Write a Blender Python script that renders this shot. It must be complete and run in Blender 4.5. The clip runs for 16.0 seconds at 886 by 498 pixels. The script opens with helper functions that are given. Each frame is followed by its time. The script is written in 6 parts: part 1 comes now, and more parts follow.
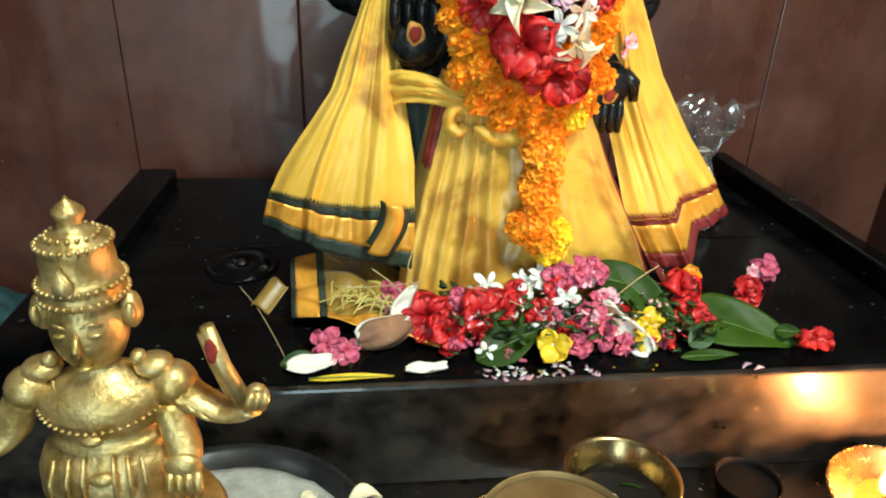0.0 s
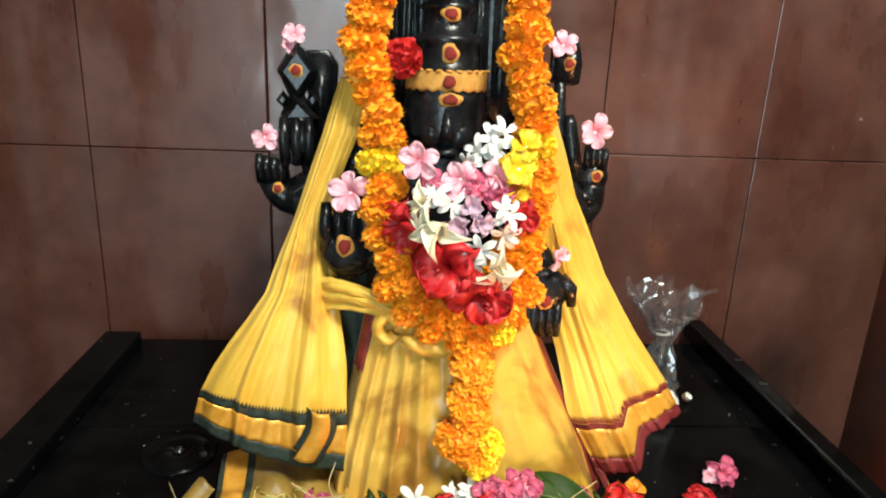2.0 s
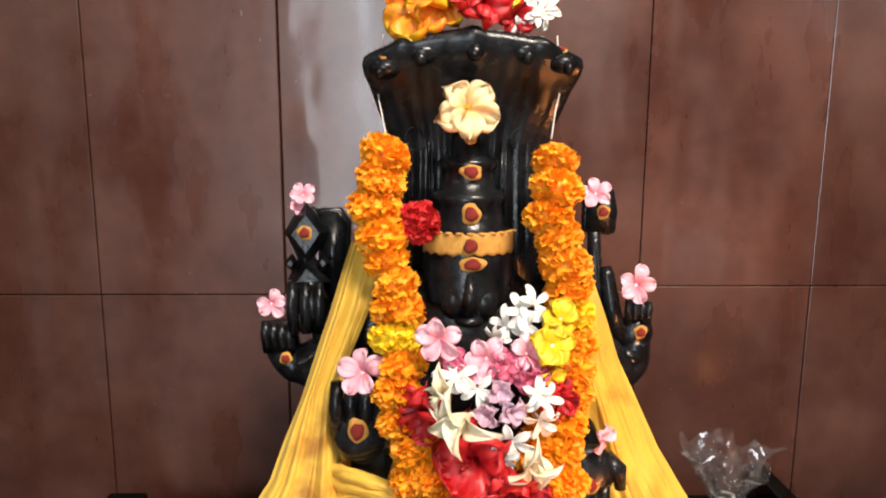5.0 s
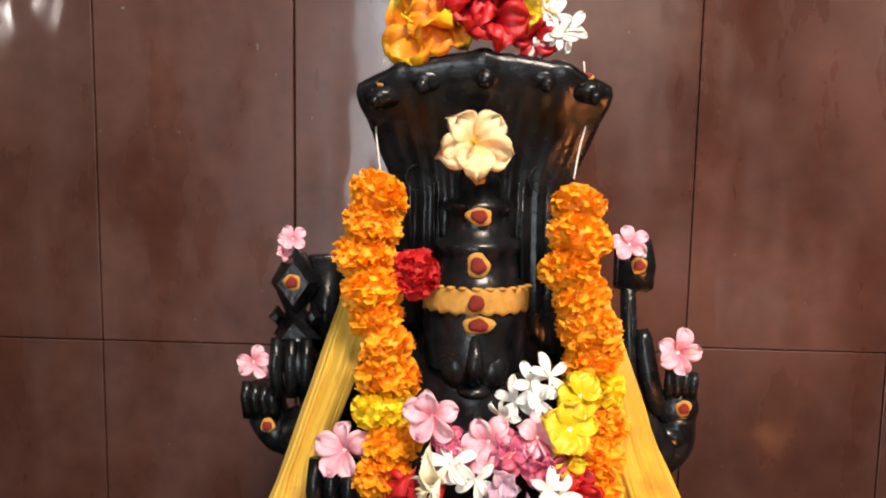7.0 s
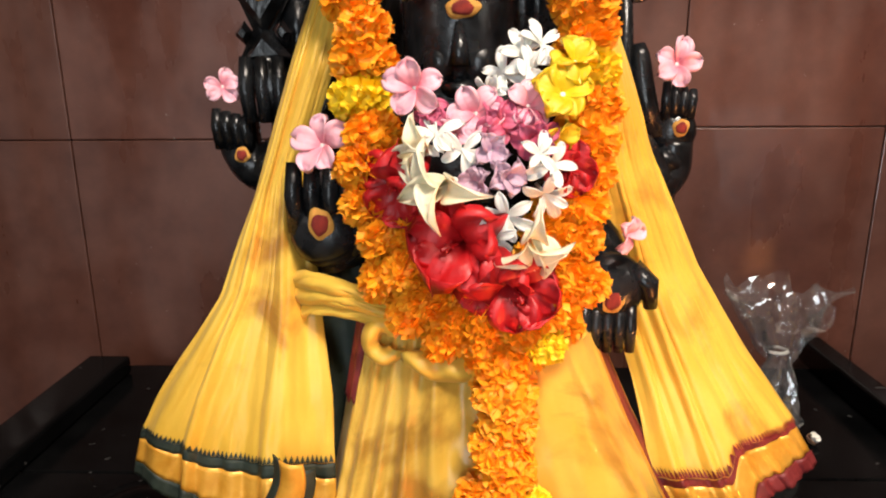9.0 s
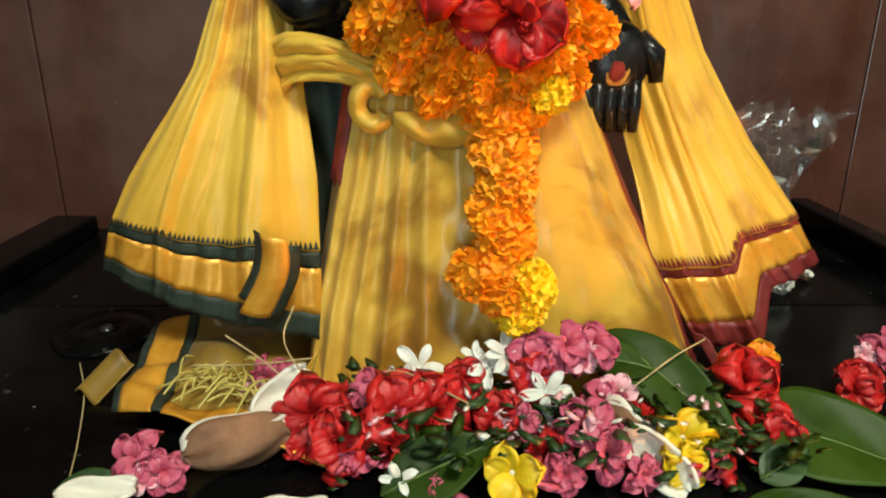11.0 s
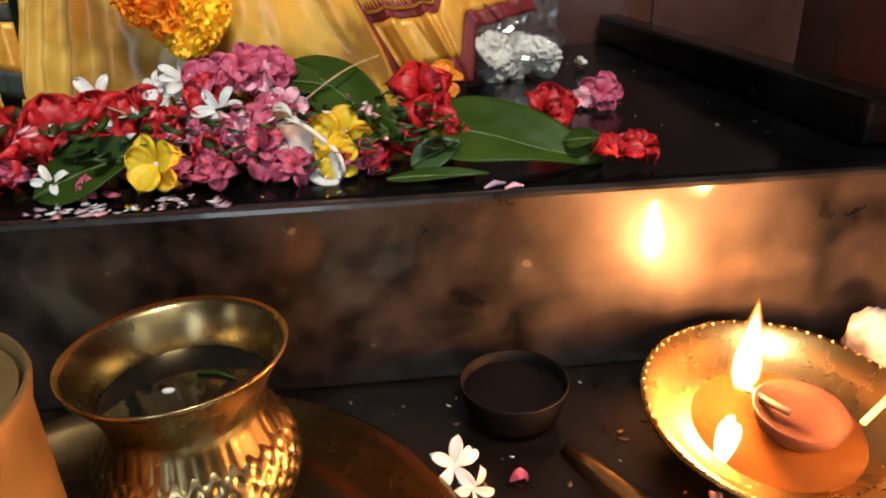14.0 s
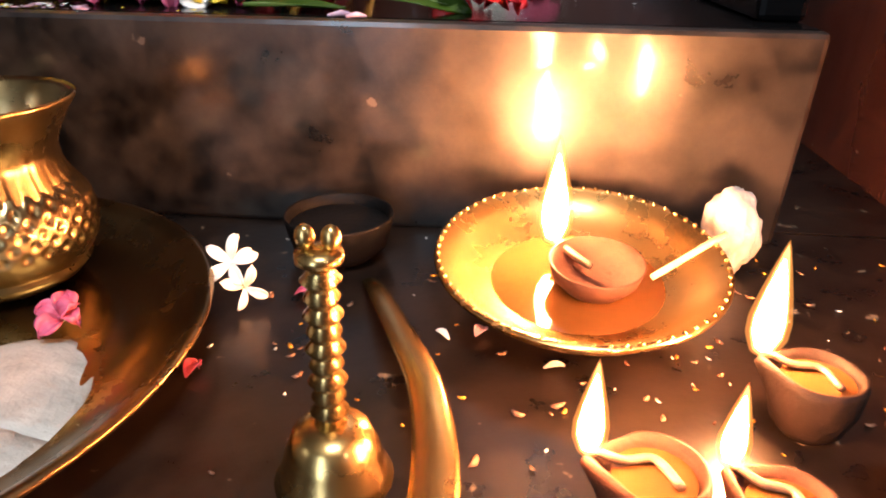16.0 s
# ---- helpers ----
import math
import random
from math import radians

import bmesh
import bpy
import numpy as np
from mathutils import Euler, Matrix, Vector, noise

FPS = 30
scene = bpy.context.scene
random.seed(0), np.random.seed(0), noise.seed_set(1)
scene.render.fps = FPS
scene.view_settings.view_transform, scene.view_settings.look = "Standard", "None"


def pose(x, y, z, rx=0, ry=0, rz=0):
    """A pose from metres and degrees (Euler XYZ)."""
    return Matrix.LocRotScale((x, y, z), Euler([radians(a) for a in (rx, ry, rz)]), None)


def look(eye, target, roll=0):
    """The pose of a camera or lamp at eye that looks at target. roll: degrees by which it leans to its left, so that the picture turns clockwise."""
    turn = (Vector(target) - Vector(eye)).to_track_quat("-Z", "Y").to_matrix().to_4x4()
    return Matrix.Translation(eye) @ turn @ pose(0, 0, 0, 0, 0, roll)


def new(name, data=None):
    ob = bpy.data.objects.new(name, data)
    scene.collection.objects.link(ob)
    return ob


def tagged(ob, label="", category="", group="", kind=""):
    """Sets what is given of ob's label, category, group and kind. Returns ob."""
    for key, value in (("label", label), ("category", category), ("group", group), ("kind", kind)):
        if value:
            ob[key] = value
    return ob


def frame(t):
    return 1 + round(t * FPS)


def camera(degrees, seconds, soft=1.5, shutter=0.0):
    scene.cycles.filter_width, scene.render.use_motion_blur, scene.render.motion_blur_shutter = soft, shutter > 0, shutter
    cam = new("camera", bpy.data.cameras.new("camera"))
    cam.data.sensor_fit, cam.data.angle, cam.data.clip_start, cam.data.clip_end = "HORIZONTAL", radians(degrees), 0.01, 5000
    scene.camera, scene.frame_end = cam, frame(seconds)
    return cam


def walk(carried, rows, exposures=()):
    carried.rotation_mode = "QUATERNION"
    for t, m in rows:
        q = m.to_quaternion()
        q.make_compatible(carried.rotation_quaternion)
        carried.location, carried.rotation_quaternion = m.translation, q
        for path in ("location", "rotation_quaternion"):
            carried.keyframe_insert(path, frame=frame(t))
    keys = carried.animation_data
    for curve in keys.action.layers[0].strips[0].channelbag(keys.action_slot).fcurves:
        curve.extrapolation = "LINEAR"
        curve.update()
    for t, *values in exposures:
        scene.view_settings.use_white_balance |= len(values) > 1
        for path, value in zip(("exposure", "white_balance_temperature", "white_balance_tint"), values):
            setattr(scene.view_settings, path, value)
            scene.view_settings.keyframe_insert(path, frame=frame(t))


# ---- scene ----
cam = camera(66.0, 16.0, soft=2.0)
PATH = [
    (0, (-0.074, 0.063, 0.631), (0.146, 1.856, -0.228), 2.1),
    (0.5, (-0.064, 0.068, 0.657), (0.138, 1.893, -0.138), 2.8),
    (1, (-0.044, 0.079, 0.686), (0.139, 1.935, -0.036), 2.8),
    (1.5, (-0.004, 0.092, 0.71), (0.158, 1.965, 0.027), 1.9),
    (2, (0.019, 0.102, 0.731), (0.168, 2.007, 0.139), 2.5),
    (2.5, (0.029, 0.086, 0.761), (0.089, 2.011, 0.222), 2.3),
    (3, (0.017, 0.075, 0.788), (0.093, 2.022, 0.336), 2.0),
    (3.5, (0.004, 0.08, 0.8), (0.128, 2.045, 0.447), 1.4),
    (3.7, (0.0, 0.086, 0.805), (0.169, 2.049, 0.458), 1.8),
    (5.8, (0.057, 0.252, 0.772), (0.018, 2.233, 0.499), 0.5),
    (6, (0.061, 0.262, 0.782), (0.022, 2.251, 0.574), 1.3),
    (6.5, (0.066, 0.271, 0.792), (-0.012, 2.263, 0.635), 1.3),
    (7, (0.067, 0.271, 0.778), (-0.029, 2.258, 0.575), 1.0),
    (7.5, (0.066, 0.278, 0.745), (-0.023, 2.26, 0.495), -0.1),
    (8, (0.064, 0.279, 0.713), (-0.024, 2.247, 0.362), -0.9),
    (8.5, (0.063, 0.282, 0.68), (-0.031, 2.226, 0.221), -0.9),
    (9, (0.07, 0.281, 0.637), (0.013, 2.215, 0.131), -0.4),
    (9.2, (0.072, 0.282, 0.624), (0.004, 2.213, 0.106), -0.8),
    (11.3, (0.056, 0.274, 0.49), (0.086, 2.166, -0.157), -0.0),
    (11.5, (0.063, 0.265, 0.478), (0.075, 2.154, -0.179), -0.9),
    (12, (0.079, 0.246, 0.455), (0.077, 2.117, -0.253), -2.4),
    (12.5, (0.104, 0.232, 0.44), (0.136, 2.074, -0.34), -2.9),
    (13, (0.134, 0.226, 0.425), (0.217, 2.046, -0.4), -2.2),
    (13.5, (0.171, 0.225, 0.412), (0.357, 2.02, -0.45), -1.6),
    (14, (0.227, 0.208, 0.385), (0.366, 2.027, -0.434), -2.2),
    (14.5, (0.288, 0.202, 0.374), (0.328, 1.989, -0.524), -2.5),
    (15, (0.332, 0.195, 0.354), (0.306, 2.002, -0.502), -3.0),
    (15.2, (0.356, 0.191, 0.341), (0.282, 1.997, -0.515), -1.5),
    (15.5, (0.37, 0.186, 0.324), (0.254, 1.995, -0.521), -0.6),
    (16, (0.38, 0.175, 0.307), (0.222, 1.972, -0.558), 0.9),
]
EXPOSURES = [(0, -0.01, 5950, -10), (1.5, 0.04, 6200, -4), (3.5, 0.16, 6500, 8), (6.5, -0.12, 7100, 16), (9.2, -0.09, 7000, 14), (11.5, -0.66, 6700, -10),
             (12.5, -0.86, 6500, -8), (13.5, -0.80, 6300, 6), (14.5, -0.58, 6100, 10), (15.3, -0.30, 6000, 16), (16.0, -0.14, 6000, 16)]
walk(cam, [(t, look(eye, target, roll)) for t, eye, target, roll in PATH], EXPOSURES)

# ---- light ----
world = bpy.data.worlds.new("room_world")
scene.world = world
world.use_nodes = True
world.node_tree.nodes["Background"].inputs[0].default_value = (0.9, 0.93, 1.0, 1)
world.node_tree.nodes["Background"].inputs[1].default_value = 0.25


def area_lamp(name, eye, target, w, h, watts, colour):
    data = bpy.data.lights.new(name, "AREA")
    data.shape, data.size, data.size_y, data.energy, data.color = "RECTANGLE", w, h, watts, colour
    ob = new(name, data)
    ob.matrix_world = look(eye, target)
    return ob


area_lamp("ceiling_light", (0.66, -0.64, 2.38), (0.10, 0.80, 0.5), 0.7, 0.4, 86, (1.0, 0.93, 0.83))
area_lamp("door_daylight", (-0.42, -2.53, 0.96), (-0.42, 0.0, 0.96), 0.62, 2.26, 46, (0.76, 0.90, 1.0))
area_lamp("bulb", (2.1, -1.0, 1.5), (0.1, 0.9, 0.5), 0.10, 0.10, 4, (1.0, 0.96, 0.9))
area_lamp("bulb", (-2.05, -1.0, 1.5), (0.1, 0.9, 0.5), 0.07, 0.07, 2.5, (1.0, 0.96, 0.9))


# ---- materials ----
def mat(name, a, b=None, rough=0.5, metal=0.0, scale=20.0, bump=0.2, bscale=None, grain=0.0, rvar=0.12, coat=0.0, sheen=0.0, trans=0.0, spec=0.5, island=0.0, sub=0.0, dist=0.002):
    """Two colours mixed by noise at two scales, with a varied roughness and a fine relief."""
    m = bpy.data.materials.new(name)
    m.use_nodes = True
    nt = m.node_tree
    p = nt.nodes["Principled BSDF"]
    L = nt.links.new
    tc = nt.nodes.new("ShaderNodeTexCoord")
    n1 = nt.nodes.new("ShaderNodeTexNoise")
    n1.inputs["Scale"].default_value, n1.inputs["Detail"].default_value, n1.inputs["Roughness"].default_value = scale, 6, 0.6
    L(tc.outputs["Object"], n1.inputs["Vector"])
    n2 = nt.nodes.new("ShaderNodeTexNoise")
    n2.inputs["Scale"].default_value, n2.inputs["Detail"].default_value = bscale or scale * 7, 4
    L(tc.outputs["Object"], n2.inputs["Vector"])
    ramp = nt.nodes.new("ShaderNodeValToRGB")
    ramp.color_ramp.elements[0].position, ramp.color_ramp.elements[1].position = 0.36, 0.66
    ramp.color_ramp.elements[0].color = (*a, 1)
    ramp.color_ramp.elements[1].color = (*(b or a), 1)
    L(n1.outputs["Fac"], ramp.inputs["Fac"])
    out = ramp.outputs["Color"]
    if island:
        info = nt.nodes.new("ShaderNodeObjectInfo")
        hs = nt.nodes.new("ShaderNodeHueSaturation")
        mr = nt.nodes.new("ShaderNodeMapRange")
        mr.inputs["To Min"].default_value, mr.inputs["To Max"].default_value = 1 - island, 1 + island
        L(info.outputs["Random"], mr.inputs["Value"])
        L(mr.outputs["Result"], hs.inputs["Value"])
        L(out, hs.inputs["Color"])
        out = hs.outputs["Color"]
    if grain:
        mg = nt.nodes.new("ShaderNodeMix")
        mg.data_type, mg.blend_type = "RGBA", "MULTIPLY"
        mg.inputs["Factor"].default_value = grain
        L(out, mg.inputs["A"])
        L(n2.outputs["Fac"], mg.inputs["B"])
        out = mg.outputs["Result"]
    L(out, p.inputs["Base Color"])
    rr = nt.nodes.new("ShaderNodeMapRange")
    rr.inputs["To Min"].default_value, rr.inputs["To Max"].default_value = max(0.02, rough - rvar), min(1, rough + rvar)
    L(n1.outputs["Fac"], rr.inputs["Value"])
    L(rr.outputs["Result"], p.inputs["Roughness"])
    p.inputs["Metallic"].default_value = metal
    p.inputs["Coat Weight"].default_value = coat
    p.inputs["Coat Roughness"].default_value = 0.12
    p.inputs["Sheen Weight"].default_value = sheen
    p.inputs["Transmission Weight"].default_value = trans
    p.inputs["Specular IOR Level"].default_value = spec
    if sub:
        p.inputs["Subsurface Weight"].default_value = sub
        p.inputs["Subsurface Radius"].default_value = (0.01, 0.006, 0.004)
        p.inputs["Subsurface Scale"].default_value = 0.3
    if bump:
        bp = nt.nodes.new("ShaderNodeBump")
        bp.inputs["Strength"].default_value, bp.inputs["Distance"].default_value = bump, dist
        L(n2.outputs["Fac"], bp.inputs["Height"])
        L(bp.outputs["Normal"], p.inputs["Normal"])
    return m


def cloth_mat(name, a, b, stain, rough=0.40, low=None):
    """Silk: fine woven threads, two golds and blotchy water stains."""
    m = mat(name, a, b, rough=rough, scale=9, bscale=160, bump=0.1, sheen=0.08, dist=0.0006)
    nt = m.node_tree
    p = nt.nodes["Principled BSDF"]
    src = p.inputs["Base Color"].links[0].from_socket
    tc = nt.nodes.new("ShaderNodeTexCoord")
    n = nt.nodes.new("ShaderNodeTexNoise")
    n.inputs["Scale"].default_value, n.inputs["Detail"].default_value, n.inputs["Distortion"].default_value = 13, 8, 0.6
    nt.links.new(tc.outputs["Object"], n.inputs["Vector"])
    r = nt.nodes.new("ShaderNodeMapRange")
    r.inputs["From Min"].default_value, r.inputs["From Max"].default_value = low or 0.56, (low or 0.56) + 0.13
    nt.links.new(n.outputs["Fac"], r.inputs["Value"])
    mix = nt.nodes.new("ShaderNodeMix")
    mix.data_type = "RGBA"
    nt.links.new(r.outputs["Result"], mix.inputs["Factor"])
    nt.links.new(src, mix.inputs["A"])
    mix.inputs["B"].default_value = (*stain, 1)
    nt.links.new(mix.outputs["Result"], p.inputs["Base Color"])
    # soft creases along the fall of the cloth
    mp = nt.nodes.new("ShaderNodeMapping")
    mp.inputs["Scale"].default_value = (24, 18, 9)
    nt.links.new(tc.outputs["Object"], mp.inputs["Vector"])
    wr = nt.nodes.new("ShaderNodeTexNoise")
    wr.inputs["Scale"].default_value, wr.inputs["Detail"].default_value, wr.inputs["Distortion"].default_value = 1.0, 3, 1.2
    nt.links.new(mp.outputs["Vector"], wr.inputs["Vector"])
    b2 = nt.nodes.new("ShaderNodeBump")
    b2.inputs["Strength"].default_value, b2.inputs["Distance"].default_value = 0.24, 0.006
    nt.links.new(wr.outputs["Fac"], b2.inputs["Height"])
    nt.links.new(p.inputs["Normal"].links[0].from_socket, b2.inputs["Normal"])
    # sharp pressed creases
    mp3 = nt.nodes.new("ShaderNodeMapping")
    mp3.inputs["Scale"].default_value = (17, 17, 6)
    mp3.inputs["Rotation"].default_value = (0, 0.22, 0)
    nt.links.new(tc.outputs["Object"], mp3.inputs["Vector"])
    rd = nt.nodes.new("ShaderNodeTexNoise")
    rd.noise_type = "RIDGED_MULTIFRACTAL"
    rd.inputs["Scale"].default_value, rd.inputs["Detail"].default_value, rd.inputs["Distortion"].default_value = 1.0, 2, 0.5
    nt.links.new(mp3.outputs["Vector"], rd.inputs["Vector"])
    b3 = nt.nodes.new("ShaderNodeBump")
    b3.inputs["Strength"].default_value, b3.inputs["Distance"].default_value = 0.30, 0.004
    nt.links.new(rd.outputs["Fac"], b3.inputs["Height"])
    nt.links.new(b2.outputs["Normal"], b3.inputs["Normal"])
    nt.links.new(b3.outputs["Normal"], p.inputs["Normal"])
    return m


M = dict(
    panel=mat("brown_panel", (0.080, 0.027, 0.0185), (0.136, 0.054, 0.038), rough=0.34, scale=6.5, bscale=55, bump=0.07, grain=0.4, rvar=0.15, island=0.12, coat=0.45, dist=0.001),
    plaster=mat("room_plaster", (0.22, 0.19, 0.17), (0.28, 0.25, 0.22), rough=0.8, scale=3, bump=0.15),
    floor=mat("grey_floor_stone", (0.055, 0.055, 0.056), (0.10, 0.098, 0.096), rough=0.32, scale=6, bscale=70, bump=0.1),
    joint=mat("panel_joint", (0.055, 0.026, 0.020), (0.10, 0.048, 0.038), rough=0.8, scale=30),
    granite=mat("black_granite", (0.0016, 0.0018, 0.0020), (0.005, 0.0052, 0.0056), rough=0.17, scale=16, bscale=260, bump=0.05, rvar=0.09, grain=0.3, spec=0.08, dist=0.001),
    face=mat("worn_granite", (0.0022, 0.0025, 0.003), (0.036, 0.030, 0.025), rough=0.36, scale=34, bscale=75, bump=0.30, rvar=0.16, grain=0.55, coat=0.55, dist=0.001),
    ledge=mat("wet_ledge_stone", (0.005, 0.0038, 0.0034), (0.017, 0.011, 0.008), rough=0.30, scale=42, bscale=170, bump=0.12, rvar=0.10, grain=0.3, dist=0.001),
    stone=mat("oiled_stone", (0.003, 0.0032, 0.0035), (0.014, 0.0155, 0.018), rough=0.26, scale=38, bscale=210, bump=0.25, rvar=0.12, spec=0.42, dist=0.0016),
    silk=cloth_mat("yellow_silk", (0.72, 0.42, 0.045), (0.82, 0.53, 0.08), (0.40, 0.18, 0.02), low=0.565),
    silk2=cloth_mat("gold_silk", (0.64, 0.37, 0.04), (0.76, 0.48, 0.09), (0.36, 0.17, 0.02), rough=0.33, low=0.50),
    sheer=cloth_mat("sheer_gold_cloth", (0.26, 0.16, 0.025), (0.42, 0.27, 0.05), (0.16, 0.09, 0.02), rough=0.4, low=0.5),
    soot=mat("sooty_iron", (0.002, 0.002, 0.002), (0.005, 0.0045, 0.0045), rough=0.6, spec=0.12, scale=40, bump=0.2),
    zari=mat("zari_band", (0.68, 0.30, 0.03), (0.85, 0.45, 0.07), rough=0.34, metal=0.25, scale=60, bscale=420, bump=0.25, dist=0.0006),
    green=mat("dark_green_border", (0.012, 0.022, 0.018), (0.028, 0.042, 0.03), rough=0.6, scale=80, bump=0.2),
    maroon=mat("maroon_border", (0.14, 0.012, 0.014), (0.24, 0.03, 0.028), rough=0.5, scale=60, bump=0.2),
    brass=mat("polished_brass", (0.50, 0.33, 0.115), (0.62, 0.43, 0.165), rough=0.27, metal=1.0, scale=24, bscale=140, bump=0.14, rvar=0.05, dist=0.001),
    oldbrass=mat("dull_brass", (0.165, 0.105, 0.044), (0.30, 0.198, 0.086), rough=0.27, metal=1.0, scale=16, bscale=110, bump=0.12, rvar=0.14, dist=0.001),
    dusty=mat("dusty_brass", (0.20, 0.13, 0.052), (0.36, 0.25, 0.11), rough=0.5, metal=0.6, scale=14, bscale=150, bump=0.15, rvar=0.1, dist=0.001),
    potbrass=mat("hammered_brass", (0.30, 0.22, 0.098), (0.46, 0.35, 0.165), rough=0.27, metal=1.0, scale=26, bscale=130, bump=0.14, rvar=0.12, dist=0.001),
    idol=mat("gilded_brass", (0.46, 0.30, 0.085), (0.74, 0.56, 0.25), rough=0.42, metal=0.75, scale=70, bscale=300, bump=0.35, rvar=0.14, grain=0.35, dist=0.0018),
    clay=mat("red_clay", (0.030, 0.013, 0.008), (0.065, 0.028, 0.017), rough=0.7, spec=0.12, scale=40, bump=0.3),
    darkclay=mat("sooty_clay", (0.007, 0.0045, 0.0035), (0.020, 0.012, 0.009), rough=0.6, spec=0.12, scale=40, bump=0.3),
    oil=mat("lamp_oil", (0.060, 0.022, 0.005), (0.11, 0.045, 0.010), rough=0.06, scale=10, bump=0.0, rvar=0.03),
    water=mat("dark_water", (0.006, 0.006, 0.005), (0.014, 0.012, 0.010), rough=0.05, spec=0.3, scale=12, bump=0.03, rvar=0.02),
    paste=mat("sandal_paste", (0.52, 0.23, 0.035), (0.66, 0.35, 0.075), rough=0.8, scale=120, bump=0.4),
    kumkum=mat("red_powder", (0.15, 0.010, 0.008), (0.26, 0.022, 0.012), rough=0.85, scale=150, bump=0.4),
    orange=mat("marigold_orange", (1.0, 0.33, 0.008), (1.0, 0.46, 0.02), rough=0.6, scale=90, bump=0.1, island=0.10, sub=0.25),
    marigold_yellow=mat("marigold_yellow", (0.92, 0.58, 0.012), (0.96, 0.70, 0.03), rough=0.6, scale=90, bump=0.15, island=0.08, sub=0.15),
    pink=mat("pink_petal", (0.80, 0.22, 0.30), (0.90, 0.42, 0.48), rough=0.5, scale=70, bscale=300, bump=0.2, island=0.15, sub=0.15),
    rose=mat("rose_petal", (0.42, 0.035, 0.085), (0.72, 0.19, 0.27), rough=0.5, scale=60, bscale=300, bump=0.2, island=0.25, sub=0.1),
    lilac=mat("lilac_petal", (0.50, 0.30, 0.42), (0.66, 0.46, 0.55), rough=0.5, scale=70, bump=0.2, island=0.15, sub=0.1),
    red=mat("hibiscus_red", (0.30, 0.004, 0.007), (0.48, 0.009, 0.013), rough=0.45, scale=50, bscale=280, bump=0.25, island=0.2, sub=0.1),
    carnation=mat("carnation_red", (0.46, 0.006, 0.008), (0.62, 0.016, 0.014), rough=0.6, scale=90, bump=0.15, sub=0.1),
    white=mat("white_petal", (0.80, 0.78, 0.70), (0.88, 0.87, 0.83), rough=0.5, scale=60, bscale=280, bump=0.15, island=0.05, sub=0.15),
    cream=mat("cream_petal", (0.80, 0.68, 0.42), (0.86, 0.80, 0.62), rough=0.5, scale=40, bscale=220, bump=0.15, island=0.08, sub=0.15),
    peach=mat("peach_petal", (0.84, 0.52, 0.22), (0.90, 0.66, 0.36), rough=0.5, scale=50, bscale=260, bump=0.2, sub=0.15),
    yellow=mat("yellow_petal", (0.76, 0.50, 0.012), (0.84, 0.60, 0.03), rough=0.5, scale=50, bscale=260, bump=0.2, island=0.08, sub=0.15),
    sunset=mat("orange_yellow_petal", (0.92, 0.20, 0.012), (0.94, 0.34, 0.015), rough=0.5, scale=26, bscale=260, bump=0.2, sub=0.15),
    leaf=mat("green_leaf", (0.018, 0.042, 0.002), (0.040, 0.080, 0.006), rough=0.5, spec=0.22, scale=18, bscale=140, bump=0.25, island=0.2, dist=0.001),
    stalk=mat("dark_leaf", (0.02, 0.05, 0.012), (0.04, 0.09, 0.02), rough=0.5, scale=30, bump=0.2, island=0.2),
    husk=mat("brown_husk", (0.17, 0.08, 0.045), (0.30, 0.16, 0.09), rough=0.75, scale=40, bscale=200, bump=0.5),
    coconut=mat("coconut_flesh", (0.74, 0.70, 0.62), (0.84, 0.82, 0.76), rough=0.6, scale=50, bump=0.25),
    cotton=mat("grey_cotton", (0.34, 0.32, 0.30), (0.50, 0.47, 0.44), rough=0.9, scale=60, bscale=260, bump=0.5),
    wick=mat("oily_wick", (0.05, 0.035, 0.02), (0.12, 0.085, 0.05), rough=0.5, scale=90, bump=0.2),
    strand=mat("pale_yellow_strand", (0.50, 0.42, 0.10), (0.66, 0.56, 0.18), rough=0.7, scale=60, bump=0.2),
    vein=mat("leaf_vein", (0.09, 0.15, 0.03), (0.14, 0.20, 0.06), rough=0.5, scale=60, bump=0.1),
    thread=mat("white_thread", (0.72, 0.70, 0.64), (0.8, 0.78, 0.72), rough=0.8, scale=100, bump=0.1),
    rice=mat("wet_rice_flour", (0.34, 0.335, 0.31), (0.50, 0.49, 0.45), rough=0.6, scale=60, bscale=300, bump=0.6),
    steel=mat("dark_steel", (0.05, 0.052, 0.056), (0.10, 0.10, 0.105), rough=0.3, metal=0.8, scale=20, bump=0.08),
    straw=mat("dry_stalk", (0.46, 0.34, 0.16), (0.6, 0.48, 0.26), rough=0.7, scale=80, bump=0.2),
    teal=mat("teal_cloth", (0.01, 0.035, 0.045), (0.02, 0.06, 0.07), rough=0.8, scale=60, bump=0.3),
)

